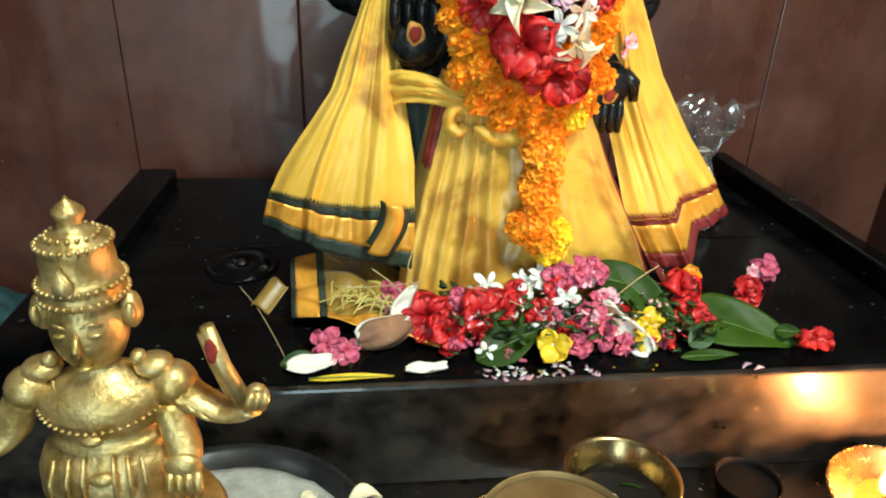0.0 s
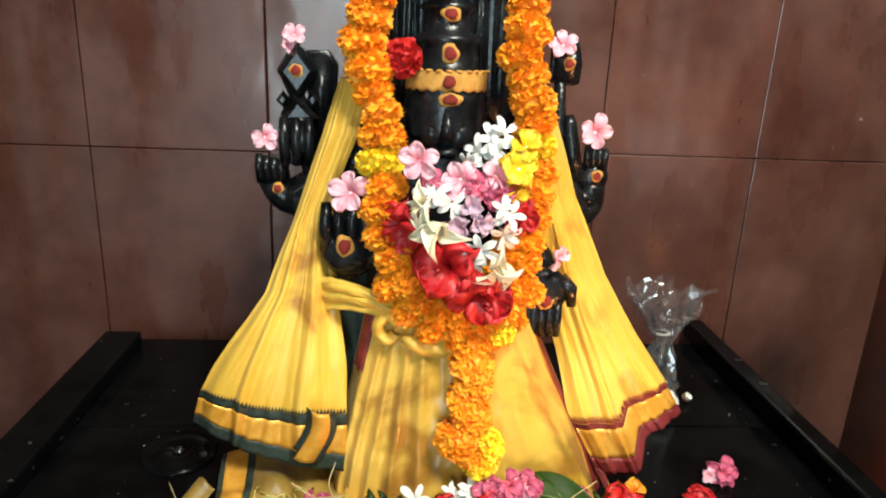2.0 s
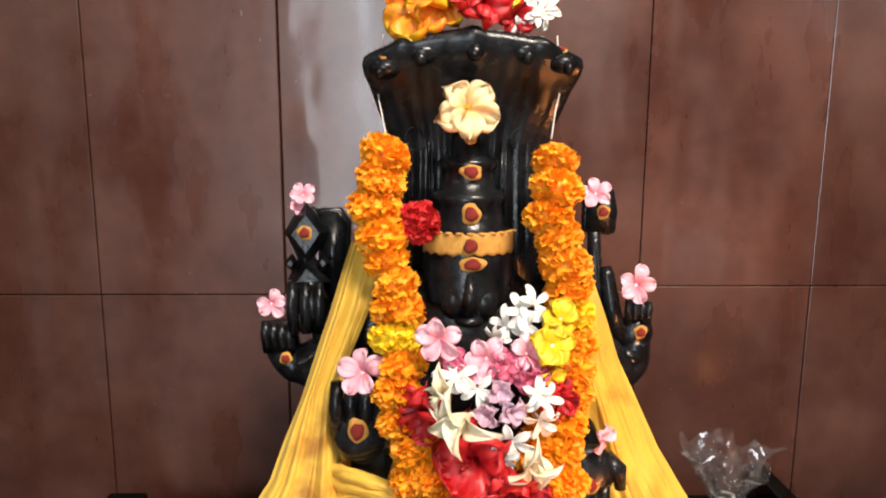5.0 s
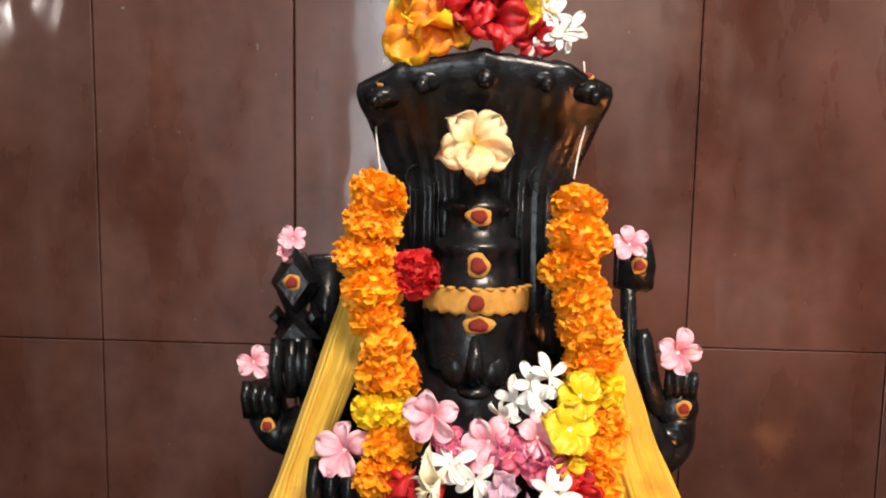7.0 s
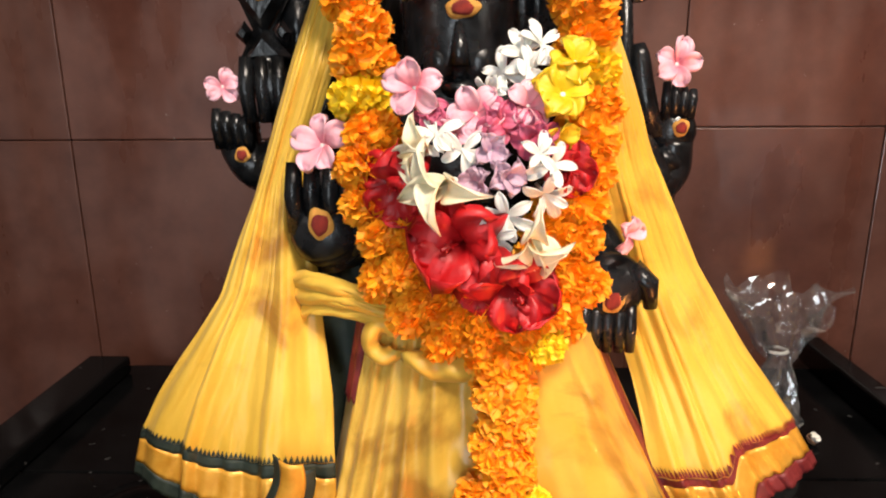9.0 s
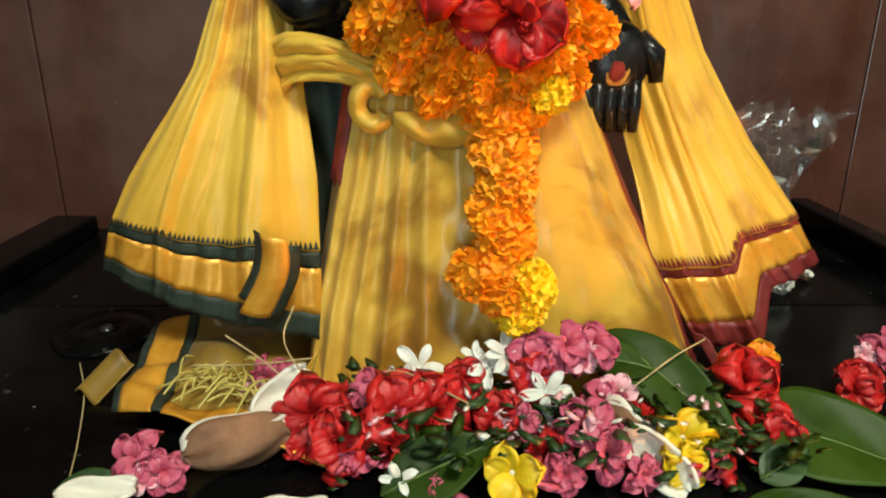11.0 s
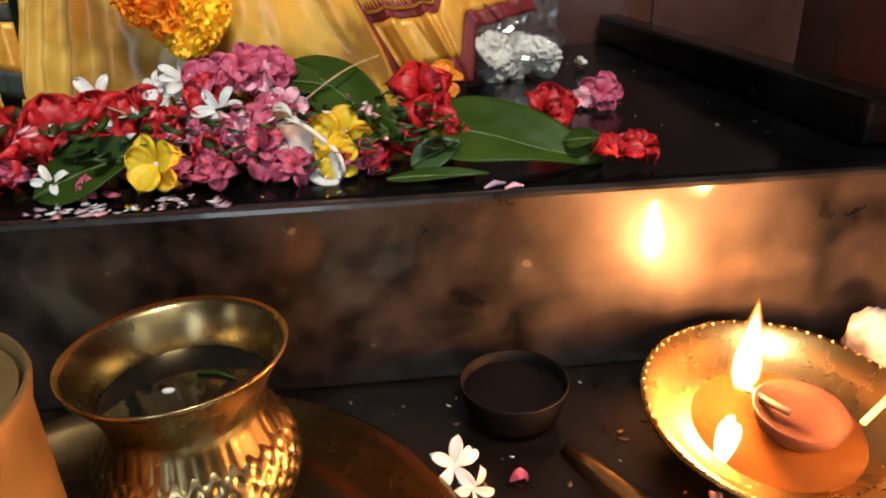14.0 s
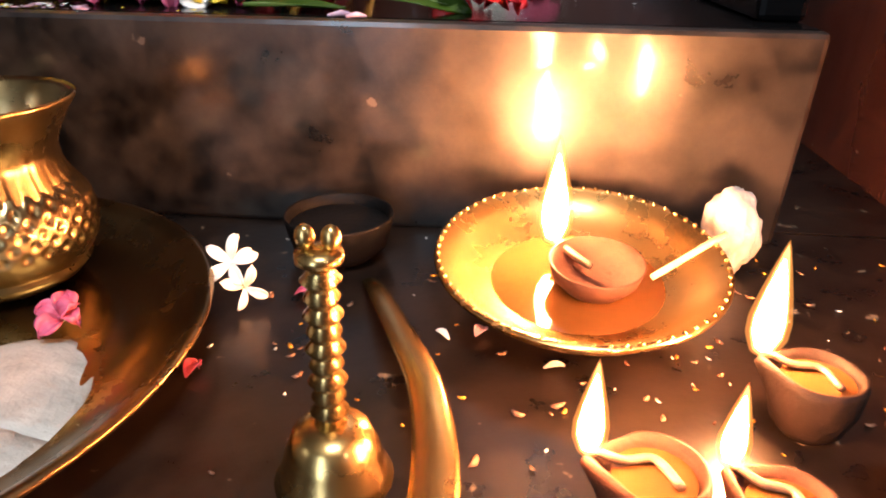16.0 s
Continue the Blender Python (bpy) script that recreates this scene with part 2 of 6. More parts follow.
def streaks(m, size, lo, hi):
    """Long vertical drips and wipe marks that change the polish."""
    nt = m.node_tree
    p = nt.nodes["Principled BSDF"]
    tc = nt.nodes.new("ShaderNodeTexCoord")
    mp = nt.nodes.new("ShaderNodeMapping")
    mp.inputs["Scale"].default_value = size
    n = nt.nodes.new("ShaderNodeTexNoise")
    n.inputs["Scale"].default_value, n.inputs["Detail"].default_value = 1.0, 7
    nt.links.new(tc.outputs["Object"], mp.inputs["Vector"])
    nt.links.new(mp.outputs["Vector"], n.inputs["Vector"])
    r = nt.nodes.new("ShaderNodeMapRange")
    r.inputs["From Min"].default_value, r.inputs["From Max"].default_value, r.inputs["To Min"].default_value, r.inputs["To Max"].default_value = 0.35, 0.65, lo, hi
    nt.links.new(n.outputs["Fac"], r.inputs["Value"])
    add = nt.nodes.new("ShaderNodeMath")
    add.operation = "MULTIPLY"
    nt.links.new(p.inputs["Roughness"].links[0].from_socket, add.inputs[0])
    nt.links.new(r.outputs["Result"], add.inputs[1])
    nt.links.new(add.outputs[0], p.inputs["Roughness"])


def specks(m, scale, level, colour):
    """Small pale splashes dried on a surface."""
    nt = m.node_tree
    p = nt.nodes["Principled BSDF"]
    src = p.inputs["Base Color"].links[0].from_socket
    tc = nt.nodes.new("ShaderNodeTexCoord")
    n = nt.nodes.new("ShaderNodeTexNoise")
    n.inputs["Scale"].default_value, n.inputs["Detail"].default_value, n.inputs["Roughness"].default_value = scale, 3, 0.55
    nt.links.new(tc.outputs["Object"], n.inputs["Vector"])
    r = nt.nodes.new("ShaderNodeMapRange")
    r.inputs["From Min"].default_value, r.inputs["From Max"].default_value, r.inputs["To Max"].default_value = level, level + 0.03, 0.8
    nt.links.new(n.outputs["Fac"], r.inputs["Value"])
    mix = nt.nodes.new("ShaderNodeMix")
    mix.data_type = "RGBA"
    nt.links.new(r.outputs["Result"], mix.inputs["Factor"])
    nt.links.new(src, mix.inputs["A"])
    mix.inputs["B"].default_value = (*colour, 1)
    nt.links.new(mix.outputs["Result"], p.inputs["Base Color"])




def wavy(m, scale, distance, polish):
    """A polished coat that is not quite flat, so that what it mirrors runs into streaks."""
    nt = m.node_tree
    p = nt.nodes["Principled BSDF"]
    tc = nt.nodes.new("ShaderNodeTexCoord")
    mp = nt.nodes.new("ShaderNodeMapping")
    mp.inputs["Scale"].default_value = scale
    n = nt.nodes.new("ShaderNodeTexNoise")
    n.inputs["Scale"].default_value, n.inputs["Detail"].default_value = 1.0, 2
    b = nt.nodes.new("ShaderNodeBump")
    b.inputs["Strength"].default_value, b.inputs["Distance"].default_value = 1.0, distance
    nt.links.new(tc.outputs["Object"], mp.inputs["Vector"])
    nt.links.new(mp.outputs["Vector"], n.inputs["Vector"])
    nt.links.new(n.outputs["Fac"], b.inputs["Height"])
    nt.links.new(b.outputs["Normal"], p.inputs["Coat Normal"])
    p.inputs["Coat Roughness"].default_value = polish


wavy(M["panel"], (9, 9, 5), 0.0042, 0.08)
wavy(M["face"], (22, 22, 30), 0.0010, 0.09)
specks(M["panel"], 85, 0.735, (0.22, 0.19, 0.17))
specks(M["granite"], 70, 0.70, (0.045, 0.045, 0.045))
specks(M["face"], 55, 0.715, (0.09, 0.075, 0.06))
specks(M["ledge"], 60, 0.68, (0.16, 0.12, 0.08))
streaks(M["panel"], (13, 13, 3.5), 0.55, 1.6)
streaks(M["face"], (9, 9, 12), 0.8, 1.3)
plastic = bpy.data.materials.new("clear_plastic")
plastic.use_nodes = True
pn = plastic.node_tree
pb = pn.nodes["Principled BSDF"]
pb.inputs["Base Color"].default_value = (0.80, 0.83, 0.86, 1)
pb.inputs["Roughness"].default_value = 0.08
pb.inputs["Specular IOR Level"].default_value = 1.0
pclear = pn.nodes.new("ShaderNodeBsdfTransparent")
pmix = pn.nodes.new("ShaderNodeMixShader")
ptc = pn.nodes.new("ShaderNodeTexCoord")
pnoise = pn.nodes.new("ShaderNodeTexNoise")
pnoise.noise_type = "RIDGED_MULTIFRACTAL"
pnoise.inputs["Scale"].default_value, pnoise.inputs["Detail"].default_value = 38, 3
pbump = pn.nodes.new("ShaderNodeBump")
pbump.inputs["Strength"].default_value, pbump.inputs["Distance"].default_value = 0.8, 0.006
pgloss = pn.nodes.new("ShaderNodeBsdfGlossy")
pgloss.inputs["Roughness"].default_value = 0.07
padd = pn.nodes.new("ShaderNodeMixShader")
padd.inputs[0].default_value = 0.88
pn.links.new(ptc.outputs["Object"], pnoise.inputs["Vector"])
pn.links.new(pnoise.outputs["Fac"], pbump.inputs["Height"])
pn.links.new(pbump.outputs["Normal"], pgloss.inputs["Normal"])
pn.links.new(pb.outputs[0], padd.inputs[1])
pn.links.new(pgloss.outputs[0], padd.inputs[2])
pmix.inputs[0].default_value = 0.16
pn.links.new(pclear.outputs[0], pmix.inputs[1])
pn.links.new(padd.outputs[0], pmix.inputs[2])
pn.links.new(pmix.outputs[0], pn.nodes["Material Output"].inputs["Surface"])
M["plastic"] = plastic



def run_out(m, length, colour, start=0.45, stop=0.95):
    """Petals whose colour runs into another towards the rim."""
    nt = m.node_tree
    p = nt.nodes["Principled BSDF"]
    src = p.inputs["Base Color"].links[0].from_socket
    tc = nt.nodes.new("ShaderNodeTexCoord")
    sx = nt.nodes.new("ShaderNodeSeparateXYZ")
    nt.links.new(tc.outputs["Object"], sx.inputs[0])
    r = nt.nodes.new("ShaderNodeMapRange")
    r.inputs["From Min"].default_value, r.inputs["From Max"].default_value = start * length, stop * length
    nt.links.new(sx.outputs["X"], r.inputs["Value"])
    mix = nt.nodes.new("ShaderNodeMix")
    mix.data_type = "RGBA"
    nt.links.new(r.outputs["Result"], mix.inputs["Factor"])
    nt.links.new(src, mix.inputs["A"])
    mix.inputs["B"].default_value = (*colour, 1)
    nt.links.new(mix.outputs["Result"], p.inputs["Base Color"])


run_out(M["sunset"], 0.036, (0.92, 0.58, 0.02), 0.80, 1.02)
run_out(M["pink"], 0.021, (0.92, 0.50, 0.58), 0.2, 0.9)
run_out(M["red"], 0.030, (0.54, 0.012, 0.016), 0.1, 0.9)
run_out(M["peach"], 0.030, (0.92, 0.70, 0.40), 0.3, 0.9)
run_out(M["rose"], 0.014, (0.56, 0.10, 0.19), 0.3, 0.9)

flame_mat = bpy.data.materials.new("oil_flame")
flame_mat.use_nodes = True
fp = flame_mat.node_tree.nodes["Principled BSDF"]
fp.inputs["Base Color"].default_value = (1, 0.6, 0.2, 1)
fp.inputs["Emission Color"].default_value = (1.0, 0.36, 0.11, 1)
fp.inputs["Emission Strength"].default_value = 2700.0
M["flame"] = flame_mat


def mantle_mat(name, colour, strength, alpha):
    """The thin outer flame that the bright core shows through."""
    m = bpy.data.materials.new(name)
    m.use_nodes = True
    p = m.node_tree.nodes["Principled BSDF"]
    p.inputs["Base Color"].default_value = (0, 0, 0, 1)
    p.inputs["Specular IOR Level"].default_value = 0.0
    p.inputs["Emission Color"].default_value = (*colour, 1)
    p.inputs["Emission Strength"].default_value = strength
    p.inputs["Alpha"].default_value = alpha
    return m


M["mantle"] = mantle_mat("inner_flame_mantle", (1.0, 0.55, 0.14), 5.0, 0.40)
M["mantle2"] = mantle_mat("outer_flame_mantle", (1.0, 0.34, 0.06), 3.0, 0.16)


# ---- builders ----
def mesh_of(bm, name, material, smooth=True):
    me = bpy.data.meshes.new(name)
    bmesh.ops.recalc_face_normals(bm, faces=bm.faces)
    bm.to_mesh(me)
    bm.free()
    if smooth:
        me.shade_smooth()
    me.materials.append(material)
    return me


def part(name, bm, material, parent, label="", smooth=True):
    """One mesh object under a thing or a part."""
    me = bm if isinstance(bm, bpy.types.Mesh) else mesh_of(bm, name, material, smooth)
    ob = new(name, me)
    ob.parent = parent
    return tagged(ob, label)


def empty(name, x, y, z, label, category, group="", kind="", rot=(0, 0, 0)):
    ob = new(name)
    ob.empty_display_size = 0.01
    ob.matrix_world = pose(x, y, z, *rot)
    return tagged(ob, label, category, group, kind)


def thing(name, bm, material, label, category, group="", kind="", at=None, smooth=True):
    ob = new(name, bm if isinstance(bm, bpy.types.Mesh) else mesh_of(bm, name, material, smooth))
    if at is not None:
        ob.matrix_world = at
    return tagged(ob, label, category, group, kind)


def box(bm, x0, x1, y0, y1, z0, z1, bevel=0.0):
    g = bmesh.ops.create_cube(bm, size=1)
    for v in g["verts"]:
        v.co = Vector((x0 + (v.co.x + 0.5) * (x1 - x0), y0 + (v.co.y + 0.5) * (y1 - y0), z0 + (v.co.z + 0.5) * (z1 - z0)))
    if bevel:
        bmesh.ops.bevel(bm, geom=list({e for v in g["verts"] for e in v.link_edges}), offset=bevel, segments=2, affect="EDGES", profile=0.5)
    return bm


def boxed(*a, **k):
    return box(bmesh.new(), *a, **k)


def ball(bm, c, r, m=None, seg=20, rings=12):
    """An ellipsoid of radii r at c, turned by m."""
    g = bmesh.ops.create_uvsphere(bm, u_segments=seg, v_segments=rings, radius=1)
    mm = Matrix.Translation(c) @ (m or Matrix()) @ Matrix.Diagonal((*r, 1))
    bmesh.ops.transform(bm, matrix=mm, verts=g["verts"])
    return g["verts"]


def lathe(profile, seg=40, bm=None, m=None, squash=None):
    """Turns a list of (radius, height) about z."""
    bm = bm or bmesh.new()
    rows = []
    for r, z in profile:
        if r < 1e-6:
            rows.append([bm.verts.new((0, 0, z))])
        else:
            rows.append([bm.verts.new((r * math.cos(2 * math.pi * i / seg), r * math.sin(2 * math.pi * i / seg), z)) for i in range(seg)])
    for a, b in zip(rows, rows[1:]):
        for i in range(seg):
            j = (i + 1) % seg
            if len(a) == 1 and len(b) == 1:
                continue
            if len(a) == 1:
                bm.faces.new((a[0], b[i], b[j]))
            elif len(b) == 1:
                bm.faces.new((a[i], b[0], a[j]))
            else:
                bm.faces.new((a[i], b[i], b[j], a[j]))
    if m is not None:
        bmesh.ops.transform(bm, matrix=m, verts=[v for r in rows for v in r])
    return bm


def tube(pts, radii, seg=8, bm=None, flat=1.0):
    """A closed tube along points; radii one number or one for each point; flat squashes it across."""
    bm = bm or bmesh.new()
    pts = [Vector(p) for p in pts]
    if not isinstance(radii, (list, tuple)):
        radii = [radii] * len(pts)
    rows = []
    ref = Vector((0, 1, 0.13)).normalized()
    for i, p in enumerate(pts):
        d = (pts[min(i + 1, len(pts) - 1)] - pts[max(i - 1, 0)]).normalized()
        s = d.cross(ref)
        s = s.normalized() if s.length > 1e-4 else Vector((1, 0, 0))
        u = s.cross(d)
        rows.append([bm.verts.new(p + radii[i] * (s * math.cos(2 * math.pi * k / seg) + u * flat * math.sin(2 * math.pi * k / seg))) for k in range(seg)])
    for a, b in zip(rows, rows[1:]):
        for k in range(seg):
            bm.faces.new((a[k], a[(k + 1) % seg], b[(k + 1) % seg], b[k]))
    bm.faces.new(rows[0])
    bm.faces.new(rows[-1][::-1])
    return bm


def smooth_path(pts, n=8):
    """A Catmull-Rom line through points."""
    p = [Vector(q) for q in pts]
    p = [p[0] * 2 - p[1]] + p + [p[-1] * 2 - p[-2]]
    out = []
    for i in range(1, len(p) - 2):
        for k in range(n):
            t = k / n
            a, b, c, d = p[i - 1], p[i], p[i + 1], p[i + 2]
            out.append(0.5 * ((2 * b) + (c - a) * t + (2 * a - 5 * b + 4 * c - d) * t * t + (3 * b - a - 3 * c + d) * t ** 3))
    out.append(p[-2])
    return out


def lerp_table(table, v):
    """Interpolates rows (v, value...) smoothly at v."""
    for (a, *x), (b, *y) in zip(table, table[1:]):
        if v <= b:
            f = (v - a) / (b - a)
            return [p + (q - p) * f for p, q in zip(x, y)]
    return list(table[-1][1:])


def sheet(f, u0, u1, v0, v1, nu, nv, thick=0.0012):
    """A cloth sheet of that thickness from f(u, v) -> Vector."""
    bm = bmesh.new()
    g = [[bm.verts.new(f(u0 + (u1 - u0) * i / nu, v0 + (v1 - v0) * j / nv)) for i in range(nu + 1)] for j in range(nv + 1)]
    for j in range(nv):
        for i in range(nu):
            bm.faces.new((g[j][i], g[j][i + 1], g[j + 1][i + 1], g[j + 1][i]))
    bmesh.ops.recalc_face_normals(bm, faces=bm.faces)
    if thick:
        bm.normal_update()
        front = [(v, v.co - v.normal * thick) for v in bm.verts]
        back = {v: bm.verts.new(c) for v, c in front}
        for fc in [x for x in bm.faces]:
            bm.faces.new([back[v] for v in reversed(fc.verts)])
        for e in [x for x in bm.edges if len(x.link_faces) == 1 and x.verts[0] in back and x.verts[1] in back]:
            a, b = e.verts
            bm.faces.new((a, b, back[b], back[a]))
    return bm


# ---- setting: wall, room, granite ----
WALL_Y, LEDGE_Z, SLAB_Z, SLAB_Y0, SLAB_Y1 = 1.155, 0.13, 0.258, 0.560, 1.118
wall = thing("wall_north", boxed(-2.6, 1.05, WALL_Y + 0.012, WALL_Y + 0.16, -0.2, 2.6), M["joint"], "wall of polished brown panels with dark recessed joints", "wall", kind="structure", smooth=False)
columns = [(-2.6, -1.72), (-1.72, -1.08), (-1.08, -0.436), (-0.436, -0.172), (-0.172, 0.342), (0.342, 0.597), (0.597, 1.05)]
rng = random.Random(5)
for x0, x1 in columns:
    joint = 0.553 if x1 < 0.0 else (0.558 if x0 < 0 else 0.566)
    for z0, z1 in ((-0.2, joint), (joint, 1.32), (1.32, 2.6)):
        lean = rng.uniform(0, 0.0014)
        part("panel", boxed(x0 + 0.0006 + (0.0014 if abs(x0 + 0.172) < 0.01 else 0), x1 - 0.0006, WALL_Y + lean, WALL_Y + 0.012, z0 + 0.0006, z1 - 0.0006, bevel=0.0014), M["panel"], wall, smooth=False)
thing("wall_east", boxed(0.652, 0.74, 0.42, 0.90, -0.2, 0.56, bevel=0.004), M["panel"], "low brown panelled pier beside the plinth", "wall", kind="structure", smooth=False)
thing("wall_south", box(box(boxed(-2.6, -0.74, -2.66, -2.5, -0.2, 2.6), -0.10, 2.6, -2.66, -2.5, -0.2, 2.6), -0.74, -0.10, -2.66, -2.5, 2.12, 2.6), M["plaster"], "plastered wall of the temple room with an open doorway", "wall", kind="structure", smooth=False)
thing("wall_west", boxed(-2.76, -2.6, -2.66, WALL_Y + 0.16, -0.2, 2.6), M["plaster"], "plain plastered side wall of the temple room", "wall", kind="structure", smooth=False)
thing("wall_far_east", boxed(2.6, 2.76, -2.66, WALL_Y + 0.16, -0.2, 2.6), M["plaster"], "plain plastered side wall of the temple room", "wall", kind="structure", smooth=False)
thing("wall_north_east", boxed(1.05, 2.6, WALL_Y, WALL_Y + 0.16, -0.2, 2.6), M["panel"], "brown panelled wall beside the shrine", "wall", kind="structure", smooth=False)
thing("ceiling", boxed(-2.76, 2.76, -2.66, WALL_Y + 0.16, 2.6, 2.7), M["plaster"], "plain plastered ceiling", "ceiling", kind="structure", smooth=False)
thing("floor", boxed(-2.6, 2.6, -2.5, WALL_Y, -0.3, -0.2), M["floor"], "worn grey stone floor of the temple room", "floor", kind="structure", smooth=False)
thing("ledge", box(box(boxed(-1.4, 0.6515, -0.05, 0.595, -0.2, LEDGE_Z, bevel=0.004), -0.428, 0.6515, 0.595, WALL_Y - 0.002, -0.2, LEDGE_Z), -1.4, -0.428, 0.595, WALL_Y - 0.002, -0.2, 0.03), M["ledge"], "wet black granite ledge strewn with petals", "ledge", kind="structure", smooth=False)

plinth = empty("plinth", 0.08, 0.84, LEDGE_Z, "black granite plinth with raised side rims", "plinth", kind="structure")


def pp(name, bm, m, label="", smooth=False):
    ob = part(name, bm, m, plinth, label, smooth)
    ob.matrix_parent_inverse = plinth.matrix_world.inverted()
    return ob


face_bm = boxed(-0.428, 0.548, SLAB_Y0 - 0.001, SLAB_Y0 + 0.009, LEDGE_Z, SLAB_Z, bevel=0.0035)
for v in face_bm.verts:
    v.co.y += 0.012 * (SLAB_Z - v.co.z) / (SLAB_Z - LEDGE_Z)
pp("front_face", face_bm, M["face"], "worn granite front with brown stains")
pp("front_slab", boxed(-0.428, 0.548, SLAB_Y0 + 0.0092, 0.864, SLAB_Z - 0.013, SLAB_Z, bevel=0.003), M["granite"])
pp("rear_slab", boxed(-0.428, 0.548, 0.866, SLAB_Y1, SLAB_Z - 0.013, SLAB_Z - 0.001, bevel=0.002), M["granite"])
pp("core", boxed(-0.42, 0.541, SLAB_Y0 + 0.036, SLAB_Y1, LEDGE_Z, SLAB_Z - 0.0135), M["granite"])
pp("side_rim", boxed(-0.416, -0.362, 0.60, 1.094, SLAB_Z, 0.2815, bevel=0.004), M["granite"])
pp("side_rim", boxed(0.520, 0.548, 0.597, SLAB_Y1 + 0.03, SLAB_Z, 0.290, bevel=0.004), M["granite"])
cover = empty("drain_cover", -0.222, 0.805, SLAB_Z, "round black stone drain cover on the plinth", "drain cover")
part("disc", lathe([(0, 0.002), (0.006, 0.002), (0.008, 0.005), (0.030, 0.006), (0.033, 0.003), (0.038, 0.003), (0.041, 0.005), (0.043, 0.0)], 40), M["granite"], cover)
part("knob", lathe([(0, 0.008), (0.004, 0.007), (0.006, 0.004)], 16), M["steel"], cover)

# ---- the stone statue: one plain mesh ----
SX = 0.068


def prism(bm, outline, y0, y1, bevel=0.004):
    a = [bm.verts.new((x, y0, z)) for x, z in outline]
    b = [bm.verts.new((x, y1, z)) for x, z in outline]
    n = len(a)
    fs = [bm.faces.new(a), bm.faces.new(b[::-1])] + [bm.faces.new((a[i], b[i], b[(i + 1) % n], a[(i + 1) % n])) for i in range(n)]
    bmesh.ops.recalc_face_normals(bm, faces=fs)
    if bevel:
        bmesh.ops.bevel(bm, geom=[e for e in fs[0].edges] + [e for e in fs[1].edges], offset=bevel, segments=3, affect="EDGES")


def statue():
    bm = bmesh.new()
    hard = []
    # torso, hips and pedestal under the cloth
    lathe([(0.0, 0.258), (0.085, 0.258), (0.085, 0.29), (0.08, 0.31), (0.092, 0.42), (0.092, 0.50), (0.082, 0.58), (0.070, 0.63), (0.045, 0.66), (0, 0.665)], 32, bm, Matrix.Translation((SX, 0.80, 0)) @ Matrix.Diagonal((1, 0.62, 1, 1)))
    # flared hood with seven blunt heads leaning forward over the crown
    rows = []
    table = [(0.60, 0.078, 0.800, 0), (0.70, 0.074, 0.800, 0), (0.765, 0.072, 0.799, 0), (0.785, 0.076, 0.795, 0), (0.805, 0.084, 0.787, 0), (0.820, 0.0885, 0.775, 0.35), (0.831, 0.0930, 0.763, 0.7), (0.839, 0.0945, 0.757, 1), (0.845, 0.0930, 0.757, 1), (0.849, 0.0890, 0.763, 1), (0.850, 0.082, 0.775, 1)]
    n = 72
    for z, w, y, arch in table:
        row = []
        for k in range(n + 1):
            t = -1 + 2 * k / n
            up = min(1, max(0, (z - 0.79) / 0.05))
            bulge = max(0, math.cos(7 * math.pi * t / 2 * 0.86)) ** 2
            rib = 0.0022 * bulge * up + 0.0008 * math.cos(40 * t) * (1 - up)
            row.append(bm.verts.new((SX + 0.002 + 0.97 * w * t, y - rib + 0.010 * abs(t) ** 3, z + arch * (0.019 * (1 - t * t) + 0.0025 * bulge))))
        for k in range(n + 1):
            t = 1 - 2 * k / n
            row.append(bm.verts.new((SX + 0.002 + 0.95 * w * t, 0.848 - 0.006 * abs(t), z + arch * 0.019 * (1 - t * t))))
        rows.append(row)
    for a, b in zip(rows, rows[1:]):
        for k in range(len(a)):
            bm.faces.new((a[k], a[(k + 1) % len(a)], b[(k + 1) % len(a)], b[k]))
    bm.faces.new(rows[0])
    top = [bm.verts.new((v.co.x * 0.9 + SX * 0.1, 0.815, v.co.z + 0.001)) for v in rows[-1]]
    for k in range(len(top)):
        bm.faces.new((rows[-1][k], rows[-1][(k + 1) % len(top)], top[(k + 1) % len(top)], top[k]))
    # carved upright lines on the hood's hollow
    for s in (-1, 1):
        for dx in (0.0300, 0.0335, 0.0520):
            tube([(SX + s * dx, 0.7985, 0.690), (SX + s * dx, 0.7975, 0.735), (SX + s * (dx + 0.001), 0.7965, 0.776)], [0.0011, 0.0011, 0.0007], 6, bm)
        tube([(SX + s * 0.047 + 0.009 * math.cos(0.5 * k), 0.7965, 0.779 + 0.010 * math.sin(0.5 * k)) for k in range(11)], [0.0004 + 0.0001 * min(k, 10 - k) for k in range(11)], 6, bm)
    # blunt snouts along the hood's front lip
    for x, z, r in ((-0.003, 0.834, 0.0095), (0.029, 0.846, 0.0120), (0.071, 0.852, 0.0165), (0.112, 0.848, 0.0120), (0.144, 0.839, 0.0095)):
        ball(bm, (x, 0.7745, z + 0.003), (r * 1.5, 0.0170, r * 0.95), seg=20, rings=12)
        ball(bm, (x + 0.05 * (x - 0.070), 0.7600, z - 0.003), (r * 0.42, 0.0065, r * 0.46), pose(0, 0, 0, -25, 0, 0), seg=14, rings=9)
        for e_ in (-1, 1):
            ball(bm, (x + e_ * r * 0.62, 0.7605, z + 0.006), (0.0018, 0.0014, 0.0018), seg=8, rings=5)
